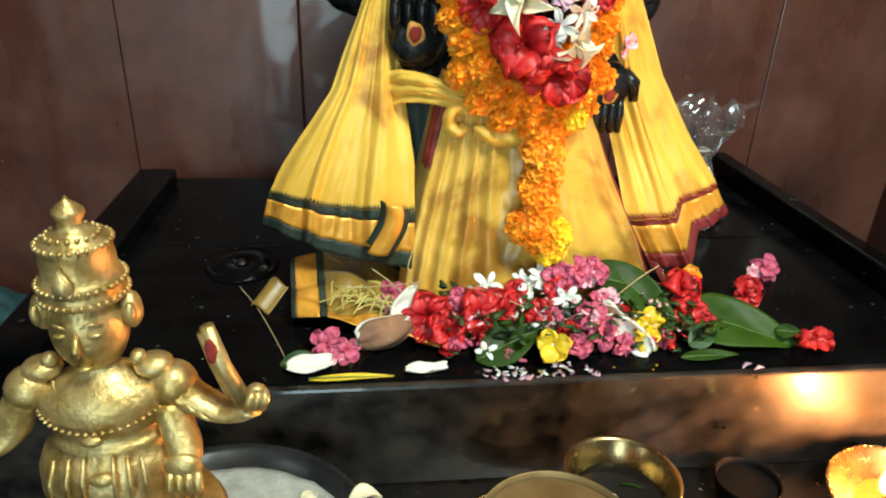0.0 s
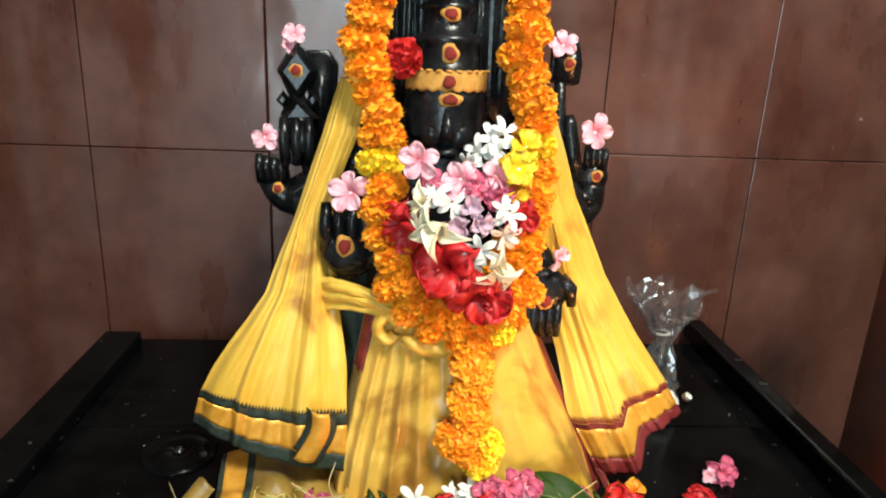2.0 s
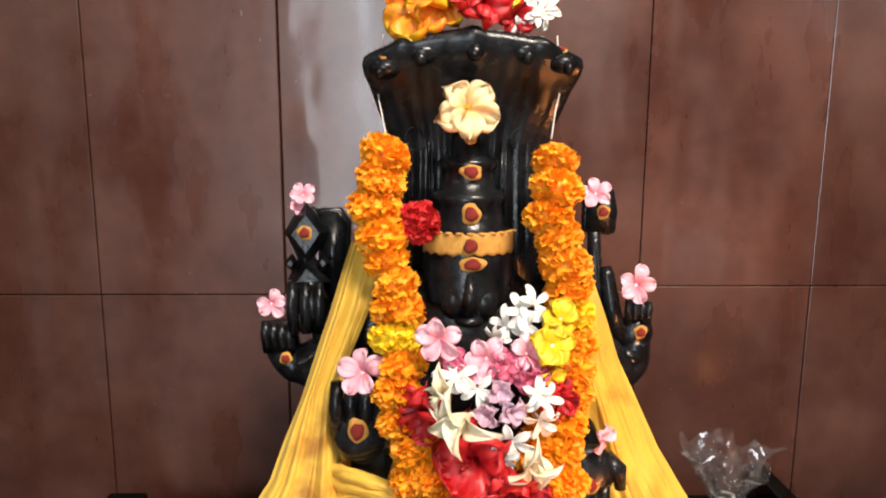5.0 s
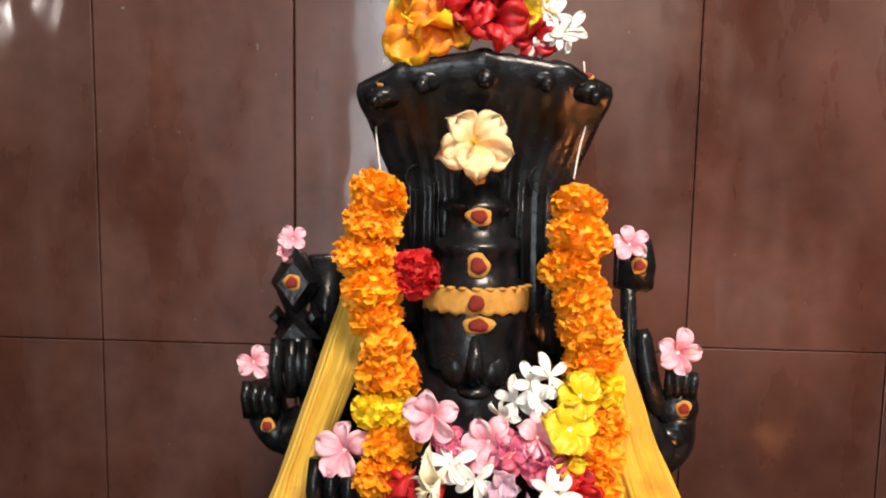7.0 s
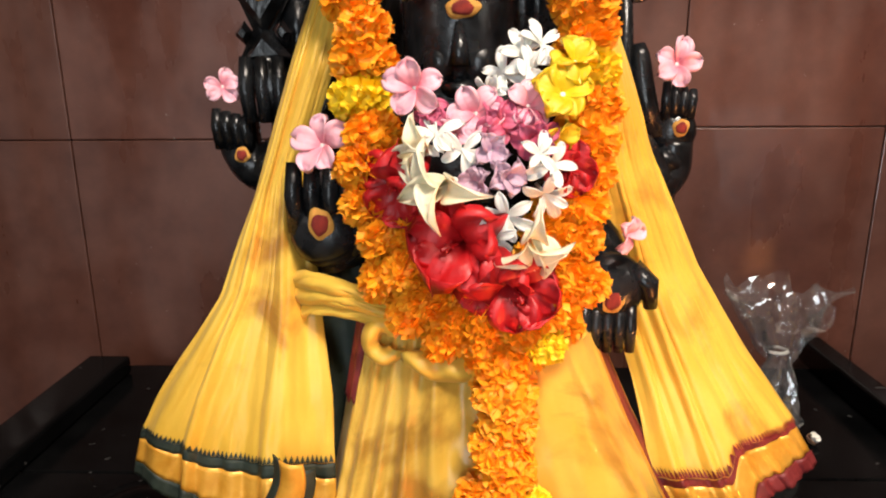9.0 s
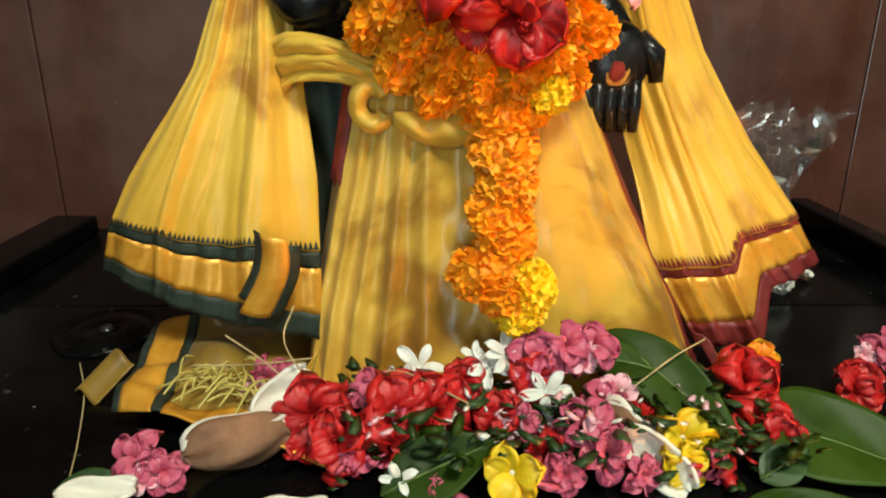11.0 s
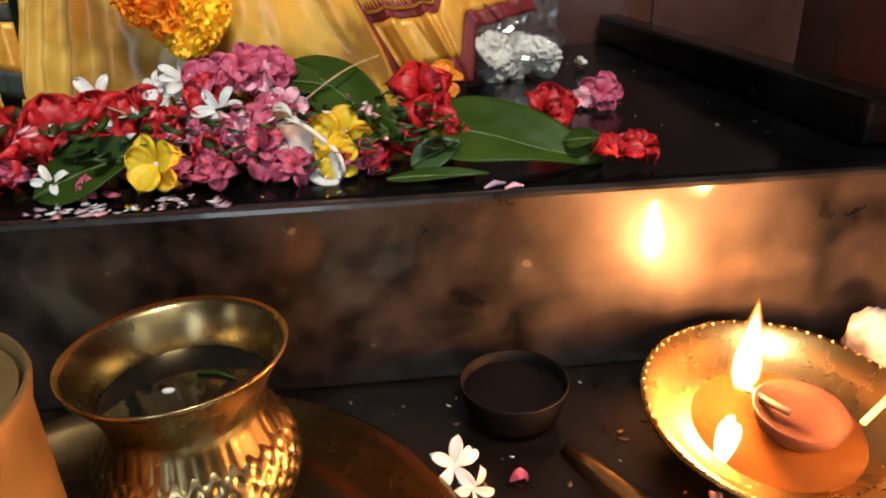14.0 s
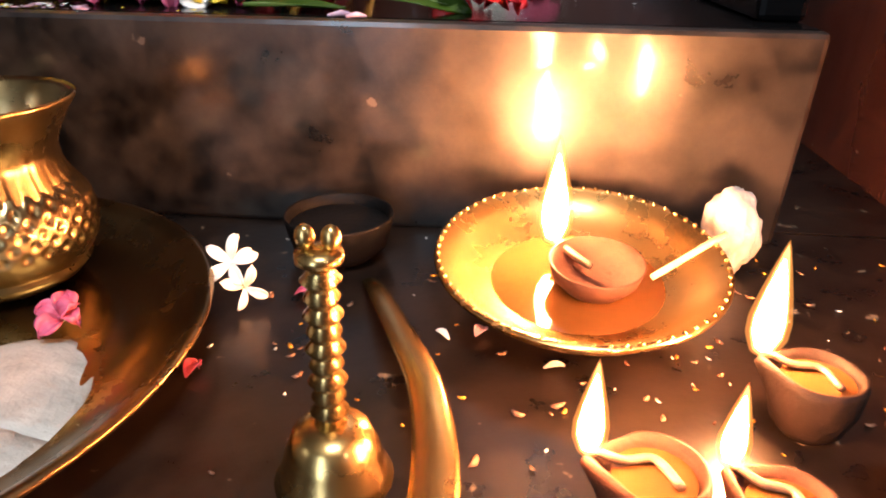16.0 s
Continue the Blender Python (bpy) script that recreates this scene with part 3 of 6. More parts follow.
    # tiered crown above the face
    lathe([(0.040, 0.640), (0.0405, 0.690), (0.036, 0.702), (0.032, 0.704), (0.030, 0.724), (0.033, 0.728), (0.0315, 0.733), (0.024, 0.736), (0.0235, 0.753), (0.027, 0.757), (0.0255, 0.762), (0.018, 0.765), (0.0165, 0.778), (0.013, 0.786), (0.006, 0.798), (0, 0.801)], 36, bm, Matrix.Translation((SX, 0.786, 0)))
    # head: brow, cheeks, nose ridge, chin
    ball(bm, (SX, 0.783, 0.655), (0.0345, 0.036, 0.045), seg=28, rings=18)
    tube([(SX, 0.748, 0.667), (SX, 0.743, 0.652), (SX, 0.742, 0.640)], [0.0035, 0.0055, 0.0075], 10, bm)
    for s in (-1, 1):
        ball(bm, (SX + s * 0.014, 0.7545, 0.658), (0.0085, 0.005, 0.0040), seg=12, rings=8)
        ball(bm, (SX + s * 0.013, 0.7565, 0.641), (0.013, 0.010, 0.015), seg=12, rings=8)
        ball(bm, (SX + s * 0.037, 0.785, 0.648), (0.006, 0.012, 0.02), seg=12, rings=8)
        # shoulders and upper arms
        ball(bm, (SX + s * 0.085, 0.815, 0.60), (0.040, 0.030, 0.050))
    ball(bm, (SX, 0.752, 0.626), (0.013, 0.010, 0.006), seg=12, rings=8)
    # raised rear arm with a drum emblem
    tube(smooth_path([(-0.02, 0.815, 0.60), (-0.060, 0.822, 0.575), (-0.090, 0.825, 0.560), (-0.106, 0.826, 0.578), (-0.108, 0.825, 0.603)], 6), [0.022] * 12 + [0.017] * 13, 14, bm)
    for k in range(4):
        tube([(-0.118 + k * 0.0072, 0.812, 0.580), (-0.119 + k * 0.0074, 0.808, 0.597), (-0.119 + k * 0.0076, 0.810, 0.610 - 0.002 * k)], [0.0052, 0.005, 0.0036], 8, bm)
    tube(smooth_path([(-0.050, 0.82, 0.57), (-0.072, 0.818, 0.615), (-0.080, 0.816, 0.648)], 6), [0.015 + 0.002 * math.sin(i) for i in range(13)], 12, bm)
    for k in range(3):
        tube([(-0.091 + k * 0.011, 0.806, 0.60), (-0.093 + k * 0.013, 0.803, 0.625), (-0.092 + k * 0.012, 0.805, 0.648)], [0.0055, 0.006, 0.005], 8, bm)
    prism(bm, [(-0.098, 0.648), (-0.063, 0.648), (-0.074, 0.668), (-0.060, 0.692), (-0.074, 0.716), (-0.088, 0.713), (-0.099, 0.694), (-0.088, 0.668)], 0.812, 0.832, 0.003)
    for outline, k, y1 in (([(-0.0990, 0.692), (-0.0780, 0.721), (-0.0580, 0.694), (-0.0785, 0.664)], 0.62, 0.8040), ([(-0.0785, 0.669), (-0.0560, 0.646), (-0.0985, 0.643)], 0.50, 0.8030), ([(-0.1010, 0.664), (-0.0930, 0.674), (-0.0870, 0.666), (-0.0930, 0.656)], 0.4, 0.8060), ([(-0.0700, 0.666), (-0.0640, 0.675), (-0.0570, 0.665), (-0.0640, 0.656)], 0.4, 0.8060)):
        cx, cz = sum(p[0] for p in outline) / len(outline), sum(p[1] for p in outline) / len(outline)
        back = [bm.verts.new((x, 0.8125, z)) for x, z in outline]
        front = [bm.verts.new((cx + (x - cx) * k, y1, cz + (z - cz) * k)) for x, z in outline]
        n = len(outline)
        fs = [bm.faces.new(back), bm.faces.new(front)] + [bm.faces.new((back[i], front[i], front[(i + 1) % n], back[(i + 1) % n])) for i in range(n)]
        hard.extend(fs)
    prism(bm, [(-0.070, 0.62), (-0.045, 0.62), (-0.040, 0.70), (-0.050, 0.714), (-0.072, 0.713)], 0.826, 0.846, 0.004)
    # raised rear arm with an axe emblem
    tube(smooth_path([(0.15, 0.815, 0.60), (0.195, 0.825, 0.575), (0.222, 0.838, 0.546), (0.240, 0.846, 0.556), (0.242, 0.848, 0.580)], 6), [0.024] * 12 + [0.016] * 13, 14, bm)
    ball(bm, (0.2405, 0.845, 0.588), (0.0185, 0.0135, 0.0195), pose(0, 0, 0, 0, 18, 0))
    ball(bm, (0.2330, 0.838, 0.566), (0.0150, 0.0120, 0.0095), pose(0, 0, 0, 0, 20, 0))
    ball(bm, (0.2360, 0.840, 0.553), (0.0140, 0.0120, 0.0080), pose(0, 0, 0, 0, 12, 0))
    for k in range(4):
        tube([(0.2315 + k * 0.0064, 0.838, 0.600), (0.2305 + k * 0.0068, 0.835, 0.614), (0.2310 + k * 0.0070, 0.838, 0.627 - 0.002 * k)], [0.0042, 0.0042, 0.0030], 8, bm)
    tube([(0.2230, 0.840, 0.585), (0.2150, 0.838, 0.615), (0.2090, 0.840, 0.648), (0.2080, 0.842, 0.656)], [0.0095, 0.0085, 0.0075, 0.005], 12, bm, flat=0.8)
    tube([(0.212, 0.846, 0.545), (0.200, 0.845, 0.62), (0.192, 0.845, 0.74)], [0.008, 0.0075, 0.006], 10, bm)
    prism(bm, [(0.184, 0.690), (0.208, 0.687), (0.215, 0.690), (0.2165, 0.710), (0.212, 0.731), (0.207, 0.732), (0.184, 0.725)], 0.838, 0.854, 0.002)
    # open palm, fingers up
    ball(bm, (-0.024, 0.742, 0.528), (0.0265, 0.014, 0.025), seg=24, rings=14)
    tube([(-0.025, 0.752, 0.515), (-0.01, 0.79, 0.51), (0.02, 0.82, 0.53)], [0.019, 0.021, 0.024], 14, bm)
    for k in range(4):
        x = -0.0445 + k * 0.0125
        tube([(x, 0.740, 0.530), (x, 0.734, 0.556), (x + 0.001, 0.736, 0.578)], [0.0068, 0.0066, 0.0052], 10, bm)
    tube([(-0.004, 0.742, 0.515), (0.004, 0.735, 0.535), (0.004, 0.735, 0.553)], [0.0075, 0.007, 0.005], 10, bm)
    # open palm, fingers down
    ball(bm, (0.177, 0.758, 0.484), (0.0255, 0.015, 0.027), seg=24, rings=14)
    tube([(0.178, 0.764, 0.495), (0.165, 0.80, 0.525), (0.14, 0.82, 0.545)], [0.017, 0.020, 0.022], 14, bm)
    for k in range(5):
        x = 0.1585 + k * 0.0083
        tube([(x, 0.754, 0.476), (x, 0.748, 0.456), (x + 0.0005, 0.750, 0.437)], [0.0050, 0.0047, 0.0036], 10, bm)
    tube([(0.192, 0.757, 0.497), (0.204, 0.752, 0.488), (0.206, 0.752, 0.470)], [0.0095, 0.0075, 0.005], 10, bm)
    for e_ in {q for f_ in hard for q in f_.edges}:
        e_.smooth = False
    return bm


thing("stone_statue", statue(), M["stone"], "black oiled stone temple statue draped in yellow silk and flowers", "statue")


def blob(r, n, h, seed, wob=0.16):
    """A flat smear of paste facing -y, with an uneven outline."""
    rn = random.Random(seed)
    bm = bmesh.new()
    ph = [rn.uniform(0, 6.28) for _ in range(3)]
    rad = [1 + wob * (math.sin(3 * a + ph[0]) * 0.4 + math.sin(5 * a + ph[1]) * 0.3 + math.sin(2 * a + ph[2]) * 0.3) for a in [2 * math.pi * i / n for i in range(n)]]
    rows = []
    for f, d in ((1.0, 0.0), (0.9, -h), (0.5, -h * 1.25)):
        rows.append([bm.verts.new((r * f * rad[i] * math.cos(2 * math.pi * i / n), d, r * f * rad[i] * math.sin(2 * math.pi * i / n))) for i in range(n)])
    for a, b in zip(rows, rows[1:]):
        for i in range(n):
            bm.faces.new((a[i], a[(i + 1) % n], b[(i + 1) % n], b[i]))
    bm.faces.new(rows[-1])
    return bm


marks = [(-0.079, 0.8030, 0.694, 0.0080, 1.0), (0.202, 0.837, 0.710, 0.008, 1.0), (0.2425, 0.8300, 0.592, 0.0072, 1.1), (-0.026, 0.727, 0.537, 0.0095, 1.35), (0.177, 0.744, 0.478, 0.0095, 1.25),
         (SX, 0.758, 0.781, 0.0062, 1.15), (SX + 0.001, 0.759, 0.752, 0.0105, 0.75), (SX + 0.001, 0.753, 0.717, 0.0095, 1.1), (SX + 0.002, 0.744, 0.676, 0.0125, 0.62), (-0.100, 0.803, 0.575, 0.0065, 1.1), (-0.004, 0.7640, 0.8460, 0.0052, 0.9), (0.071, 0.7640, 0.8670, 0.0062, 0.9), (0.143, 0.7640, 0.8510, 0.0052, 0.9)]
for i, (x, y, z, r, tall) in enumerate(marks):
    e = empty("sandal_paste_mark", x, y + 0.002, z, "yellow sandal paste mark with a red powder dot on dark stone", "paste mark", "paste marks on the statue", rot=(-48 if z > 0.83 else 0, 0, 0))
    e.scale = (1, 1, tall)
    part("paste", blob(r * 0.9, 26, 0.0018, i), M["paste"], e)
    part("red_dot", blob(r * 0.66, 18, 0.0027, 40 + i), M["kumkum"], e)


def band(r, z0, z1, a0, a1, y, n=30):
    return sheet(lambda u, v: Vector((SX + r * math.sin(u), y - r * math.cos(u), v + 0.0012 * math.sin(23 * u))), a0, a1, z0, z1, n, 6, -0.002)


e = empty("forehead_band", SX, 0.745, 0.685, "yellow sandal paste band across the statue's forehead", "paste band")
b = part("band", band(0.0425, 0.6835, 0.7015, -1.2, 1.2, 0.786), M["paste"], e)
b.matrix_parent_inverse = e.matrix_world.inverted()
for i in range(11):
    a = -1.1 + 0.22 * i
    bb = bmesh.new()
    ball(bb, (SX + 0.0425 * math.sin(a), 0.786 - 0.0425 * math.cos(a), 0.7018), (0.0036, 0.0016, 0.0014), seg=8, rings=6)
    q = part("scallop", bb, M["paste"], e)
    q.matrix_parent_inverse = e.matrix_world.inverted()
q = part("red_dot", blob(0.006, 18, 0.002, 71), M["kumkum"], e)
q.matrix_parent_inverse = e.matrix_world.inverted()
q.matrix_basis = pose(SX, 0.7415, 0.692)

# ---- silk drapes ----
def drape(name, label, edges, folds, depth, hem, colours, seed, step=None):
    """A hanging cloth between two edge tables (v, outer x, y, z, inner x, y, z), its folds opening downwards, with a woven border of bands along the hem.
    hem: ends, in v, of cloth, teeth band, zari band, edge band."""
    rn = random.Random(seed)
    ridges = [(0.04 + 0.92 * (k + rn.uniform(0.1, 0.9)) / folds, rn.uniform(0.028, 0.080), rn.uniform(0.35, 1.5), rn.uniform(-0.10, 0.10), rn.uniform(0.0, 0.35)) for k in range(folds)]

    def f(u, v):
        ox, oy, oz, ix, iy, iz = lerp_table(edges, min(v, 1.0))
        s = u
        p = Vector((ox + (ix - ox) * s, oy + (iy - oy) * s, oz + (iz - oz) * s))
        if step:
            q = min(1, max(0, (s - step) / 0.07))
            q = q * q * (3 - 2 * q)
            p.z += (iz - oz) * (0.25 * s + 0.75 * q - s) * max(0, v) ** 2
            p.y -= 0.012 * q * max(0, v) ** 2
        open_ = 0.25 + 0.75 * min(1, max(0, v)) ** 0.8
        w = 0.0
        for c, sg, amp, drift, start in ridges:
            g = math.exp(-((s - c - drift * (1 - v)) / sg) ** 2)
            w += amp * g * min(1, max(0, (v - start + 0.25) / 0.35))
        nz = noise.noise(Vector((s * 7 + seed, v * 1.6, 0.3 * seed))) + 0.5 * noise.noise(Vector((s * 17 + seed, v * 3.5 + s * 2, 1.7))) + 0.22 * noise.noise(Vector((s * 30, v * 14 + 5 * s, seed)))
        p.y += -depth * open_ * w - 0.020 * math.sin(math.pi * s) * open_ + 0.0055 * nz * open_
        p.z += 0.010 * open_ * v * (w - 0.6) * 0.5 * (1 if v > 0.6 else v / 0.6)
        p.x += 0.003 * open_ * noise.noise(Vector((s * 5, v * 5, seed + 3.0)))
        return p

    e = empty(name, *f(0.5, 0.5), label, "drape")
    inv = e.matrix_world.inverted()
    v1, v2, v3 = hem[:3]
    body = part("cloth", sheet(f, 0, 1, 0, v1, 90, 80), colours[0], e)
    gold = part("zari_band", sheet(f, 0, 1, v2, v3, 90, 6), colours[1], e, "woven orange gold band")
    low = part("edge_band", sheet(f, 0, 1, v3, 1.0, 90, 4), colours[2], e)
    teeth = bmesh.new()
    lift = Vector((0, -0.0034, 0.0006))
    n = 46
    for i in range(n):
        a, c = i / n, (i + 1) / n
        t0, t1, t2 = f(a, v1 - 0.004), f(c, v1 - 0.004), f((a + c) / 2, v1 - 0.022)
        teeth.faces.new([teeth.verts.new(t + lift) for t in (t0, t1, t2)])
    line = part("woven_line", sheet(f, 0, 1, v1, v2, 90, 3), colours[2], e)
    part("zigzag", teeth, colours[2], line, smooth=False)
    for o in (body, gold, low, line):
        o.matrix_parent_inverse = inv
    return e


drape("silk_shawl", "yellow silk shawl over stone shoulder with dark green zigzag border",
      [(0.0, -0.034, 0.785, 0.690, -0.006, 0.765, 0.690), (0.12, -0.048, 0.765, 0.640, -0.016, 0.748, 0.640), (0.3, -0.080, 0.762, 0.548, -0.042, 0.766, 0.575), (0.5, -0.108, 0.754, 0.480, -0.036, 0.758, 0.490),
       (0.7, -0.158, 0.748, 0.405, -0.026, 0.735, 0.410), (0.85, -0.176, 0.745, 0.374, -0.024, 0.728, 0.358), (1.0, -0.184, 0.742, 0.340, -0.024, 0.722, 0.296)],
      4, 0.0085, (0.845, 0.875, 0.955), (M["silk"], M["zari"], M["green"]), 3)
drape("silk_shawl", "yellow silk shawl over stone shoulder with maroon zigzag border",
      [(0.0, 0.163, 0.785, 0.700, 0.140, 0.765, 0.700), (0.12, 0.184, 0.775, 0.640, 0.150, 0.752, 0.640), (0.3, 0.212, 0.790, 0.575, 0.160, 0.786, 0.570), (0.5, 0.252, 0.796, 0.490, 0.182, 0.798, 0.480),
       (0.7, 0.296, 0.788, 0.420, 0.200, 0.782, 0.410), (0.85, 0.328, 0.775, 0.375, 0.212, 0.752, 0.350), (1.0, 0.352, 0.775, 0.335, 0.250, 0.745, 0.285)],
      5, 0.0105, (0.87, 0.885, 0.96), (M["silk"], M["zari"], M["maroon"]), 8, step=0.50)


SKIRT_RIDGES = [(0.06, 0.022, 1.0, 0.11), (0.13, 0.020, 1.3, 0.10), (0.20, 0.017, 1.1, 0.09), (0.275, 0.018, 1.5, 0.07), (0.355, 0.020, 1.0, 0.04), (0.52, 0.10, 0.35, 0.0), (0.73, 0.05, 0.45, -0.10), (0.86, 0.028, 0.9, -0.12)]


def skirt_f(u, v):
    """The pleated wrap round the hips; u across from one side to the other, v down."""
    x0, x1, z, front, side = lerp_table([(0, 0.000, 0.148, 0.500, 0.722, 0.775), (0.15, -0.006, 0.162, 0.470, 0.712, 0.770), (0.5, -0.022, 0.200, 0.385, 0.702, 0.765), (0.8, -0.034, 0.236, 0.315, 0.690, 0.755), (1.0, -0.040, 0.256, 0.262, 0.680, 0.745)], v)
    a = (u - 0.5) * 2
    wide = 0.45 + 0.55 * v
    w = 0.0
    for c, sg, amp, drift in SKIRT_RIDGES:
        w += amp * math.exp(-((u - c - drift * (1 - v)) / sg) ** 2)
    nz = noise.noise(Vector((u * 8, v * 1.5, 3))) + 0.5 * noise.noise(Vector((u * 19 + 3 * v, v * 4, 7))) + 0.2 * noise.noise(Vector((u * 30, v * 16, 1)))
    y = front + (side - front) * abs(a) ** 2.4 - 0.0085 * wide * w + 0.0060 * nz + 0.0075 * max(0, v - 0.35) * noise.noise(Vector((u * 7 + 2 * v, v * 6, 11))) + 0.004 * max(0, v - 0.3) * noise.noise(Vector((u * 15 - 4 * v, v * 11, 4)))
    return Vector(((x0 + x1) / 2 + (x1 - x0) / 2 * math.sin(a * 1.45) / math.sin(1.45), y, z + 0.005 * v * w))


skirt = empty("silk_skirt", 0.10, 0.72, 0.38, "pleated golden silk wrap round the statue's hips with brown stains", "skirt")
for nm, m, a, lbl in (("cloth", M["silk2"], (0, 0.90, 0, 1, 120, 60), ""), ("border_line", M["zari"], (0.90, 0.915, 0, 1, 4, 60), ""), ("side_border", M["maroon"], (0.915, 0.985, 0, 1, 10, 60), "maroon woven border"), ("border_edge", M["zari"], (0.985, 1.0, 0, 1, 4, 60), "")):
    part(nm, sheet(skirt_f, *a), m, skirt, lbl).matrix_parent_inverse = skirt.matrix_world.inverted()

part("waist_fold", sheet(lambda u, v: Vector((0.030 + 0.066 * u, 0.7035 - 0.010 * math.sin(math.pi * v) ** 0.7 * math.sin(math.pi * u) ** 0.5 + 0.0015 * math.sin(16 * u + 4 * v), 0.452 - 0.007 * math.sin(math.pi * u) + (v - 0.5) * (0.008 + 0.014 * math.sin(math.pi * u)))), 0, 1, 0, 1, 30, 12), M["silk"], skirt).matrix_parent_inverse = skirt.matrix_world.inverted()


def border_end_f(u, v):
    """The loose lower end of the skirt's woven border, lying on the plinth."""
    return Vector((0.238 + 0.040 * u + 0.010 * v, 0.716 - 0.030 * u - 0.012 * v, 0.300 - 0.024 * u - 0.020 * v + 0.004 * math.sin(9 * u + 2 * v)))


for nm, m, a in (("side_border", M["maroon"], (0, 0.30, 0, 1, 8, 10)), ("zari_patch", M["zari"], (0.30, 0.58, 0.12, 0.9, 8, 10)), ("side_border", M["maroon"], (0.58, 0.78, 0, 1, 6, 10)), ("zari_patch", M["zari"], (0.78, 1.0, 0.1, 0.9, 6, 10))):
    part(nm, sheet(border_end_f, *a), m, skirt).matrix_parent_inverse = skirt.matrix_world.inverted()

sash = empty("waist_cloth", 0.0, 0.74, 0.485, "twisted yellow silk cloth tucked at the statue's waist", "cloth")
waist_line = smooth_path([(-0.050, 0.752, 0.479), (-0.032, 0.736, 0.487), (-0.010, 0.725, 0.487), (0.012, 0.720, 0.481), (0.032, 0.722, 0.474)], 10)


def waist_f(u, v):
    """The gathered cloth drawn across the waist, narrowing to where it is tucked in."""
    k = u * (len(waist_line) - 1)
    i = min(int(k), len(waist_line) - 2)
    p = waist_line[i].lerp(waist_line[i + 1], k - i)
    w = 0.034 - 0.014 * u
    gather = 0.0042 * abs(math.sin(8.5 * v + 1.5 * u + 0.8 * math.sin(5 * u))) + 0.0025 * noise.noise(Vector((6 * u, 9 * v, 4)))
    return p + Vector((0.004 * math.sin(5 * v), -gather - 0.006 * math.sin(math.pi * v), (v - 0.5) * w))


part("gathered_cloth", sheet(waist_f, 0, 1, 0, 1, 40, 40, 0.0014), M["silk"], sash).matrix_parent_inverse = sash.matrix_world.inverted()


def curl_f(u, v):
    """The free end, puffed into one flat loop."""
    a = 0.4 + 5.6 * u
    r = 0.0045 + 0.0105 * v
    return Vector((0.016 + r * 0.95 * math.cos(a), 0.716 - 0.0085 * math.sin(math.pi * v) * (0.8 + 0.2 * math.sin(3 * a)), 0.461 + r * 1.1 * math.sin(a) - 0.004 * u))


part("curled_end", sheet(curl_f, 0, 1, 0, 1, 36, 12, 0.0014), M["silk"], sash).matrix_parent_inverse = sash.matrix_world.inverted()
# added sheet in the dark border colour: stands in for shade between shawl and skirt
thing("under_cloth", sheet(lambda u, v: Vector((-0.075 + 0.10 * u, 0.780 - 0.012 * math.sin(3.1 * u) + 0.003 * math.sin(22 * u + 3 * v), 0.268 + 0.235 * v)), 0, 1, 0, 1, 24, 10), M["green"], "dark sheet added behind the silk folds for the shade in their gap", "cloth")
tuck = thing("tucked_cloth", sheet(lambda u, v: Vector((-0.004 + 0.014 * u - 0.012 * v, 0.742 - 0.012 * math.sin(3 * u), 0.470 - 0.065 * v + 0.003 * math.sin(20 * u))), 0, 1, 0, 1, 30, 20), M["maroon"], "maroon edge of a tucked silk fold", "drape")


def tail_f(u, v):
    """The loose cloth end lying rumpled on the plinth."""
    x = -0.217 + 0.20 * u + 0.012 * v
    y = 0.785 - 0.150 * v * (0.75 + 0.25 * u) - 0.02 * u
    z = SLAB_Z + 0.006 + 0.030 * max(0, math.sin(math.pi * min(1, u * 1.1))) * (1 - 0.55 * v) + 0.006 * math.sin(17 * u + 3 * v) * math.sin(9 * v + 1) + 0.008 * noise.noise(Vector((u * 5, v * 5, 9)))
    return Vector((x, y, max(SLAB_Z + 0.0025, z)))


tail = empty("cloth_end", -0.11, 0.70, SLAB_Z, "sheer golden cloth end rumpled on the plinth with an orange border", "cloth")
for nm, m, a in (("zari_band", M["zari"], (0.30, 0.42, 0.15, 1, 8, 34)), ("woven_line", M["green"], (0.42, 0.455, 0.15, 1, 4, 34)), ("cloth", M["sheer"], (0.455, 1.0, 0, 0.86, 40, 30)), ("hem_band", M["zari"], (0.455, 1.0, 0.86, 1, 40, 6)), ("edge_band", M["green"], (0.275, 0.30, 0.15, 1, 4, 34))):
    part(nm, sheet(tail_f, *a), m, tail).matrix_parent_inverse = tail.matrix_world.inverted()
corner = thing("cloth_corner", sheet(lambda u, v: Vector((-0.198 + 0.020 * u + 0.020 * v, 0.702 + 0.022 * v - 0.012 * u, SLAB_Z + 0.004 + 0.020 * v + 0.004 * math.sin(5 * u))), 0, 1, 0, 1, 12, 12), M["sheer"], "turned-up corner of the golden cloth", "cloth")


def fold_f(u, v):
    """The turned-back corner of the hanging border."""
    return Vector((-0.060 - 0.018 * v ** 1.4 + (0.026 + 0.006 * v) * u + 0.003 * math.sin(4 * v), 0.697 - 0.009 * math.sin(3.1 * u) + 0.004 * v, 0.382 - 0.056 * v - 0.005 * u))


turned = empty("turned_border", -0.04, 0.706, 0.33, "turned-back corner of the orange and green silk border", "cloth")
for nm, m, a in (("zari_band", M["zari"], (0.20, 0.80, 0, 1, 10, 14)), ("edge_band", M["green"], (0.0, 0.20, 0, 0.85, 4, 14)), ("edge_band", M["green"], (0.80, 1.0, 0.1, 1, 4, 14))):
    part(nm, sheet(fold_f, *a), m, turned).matrix_parent_inverse = turned.matrix_world.inverted()

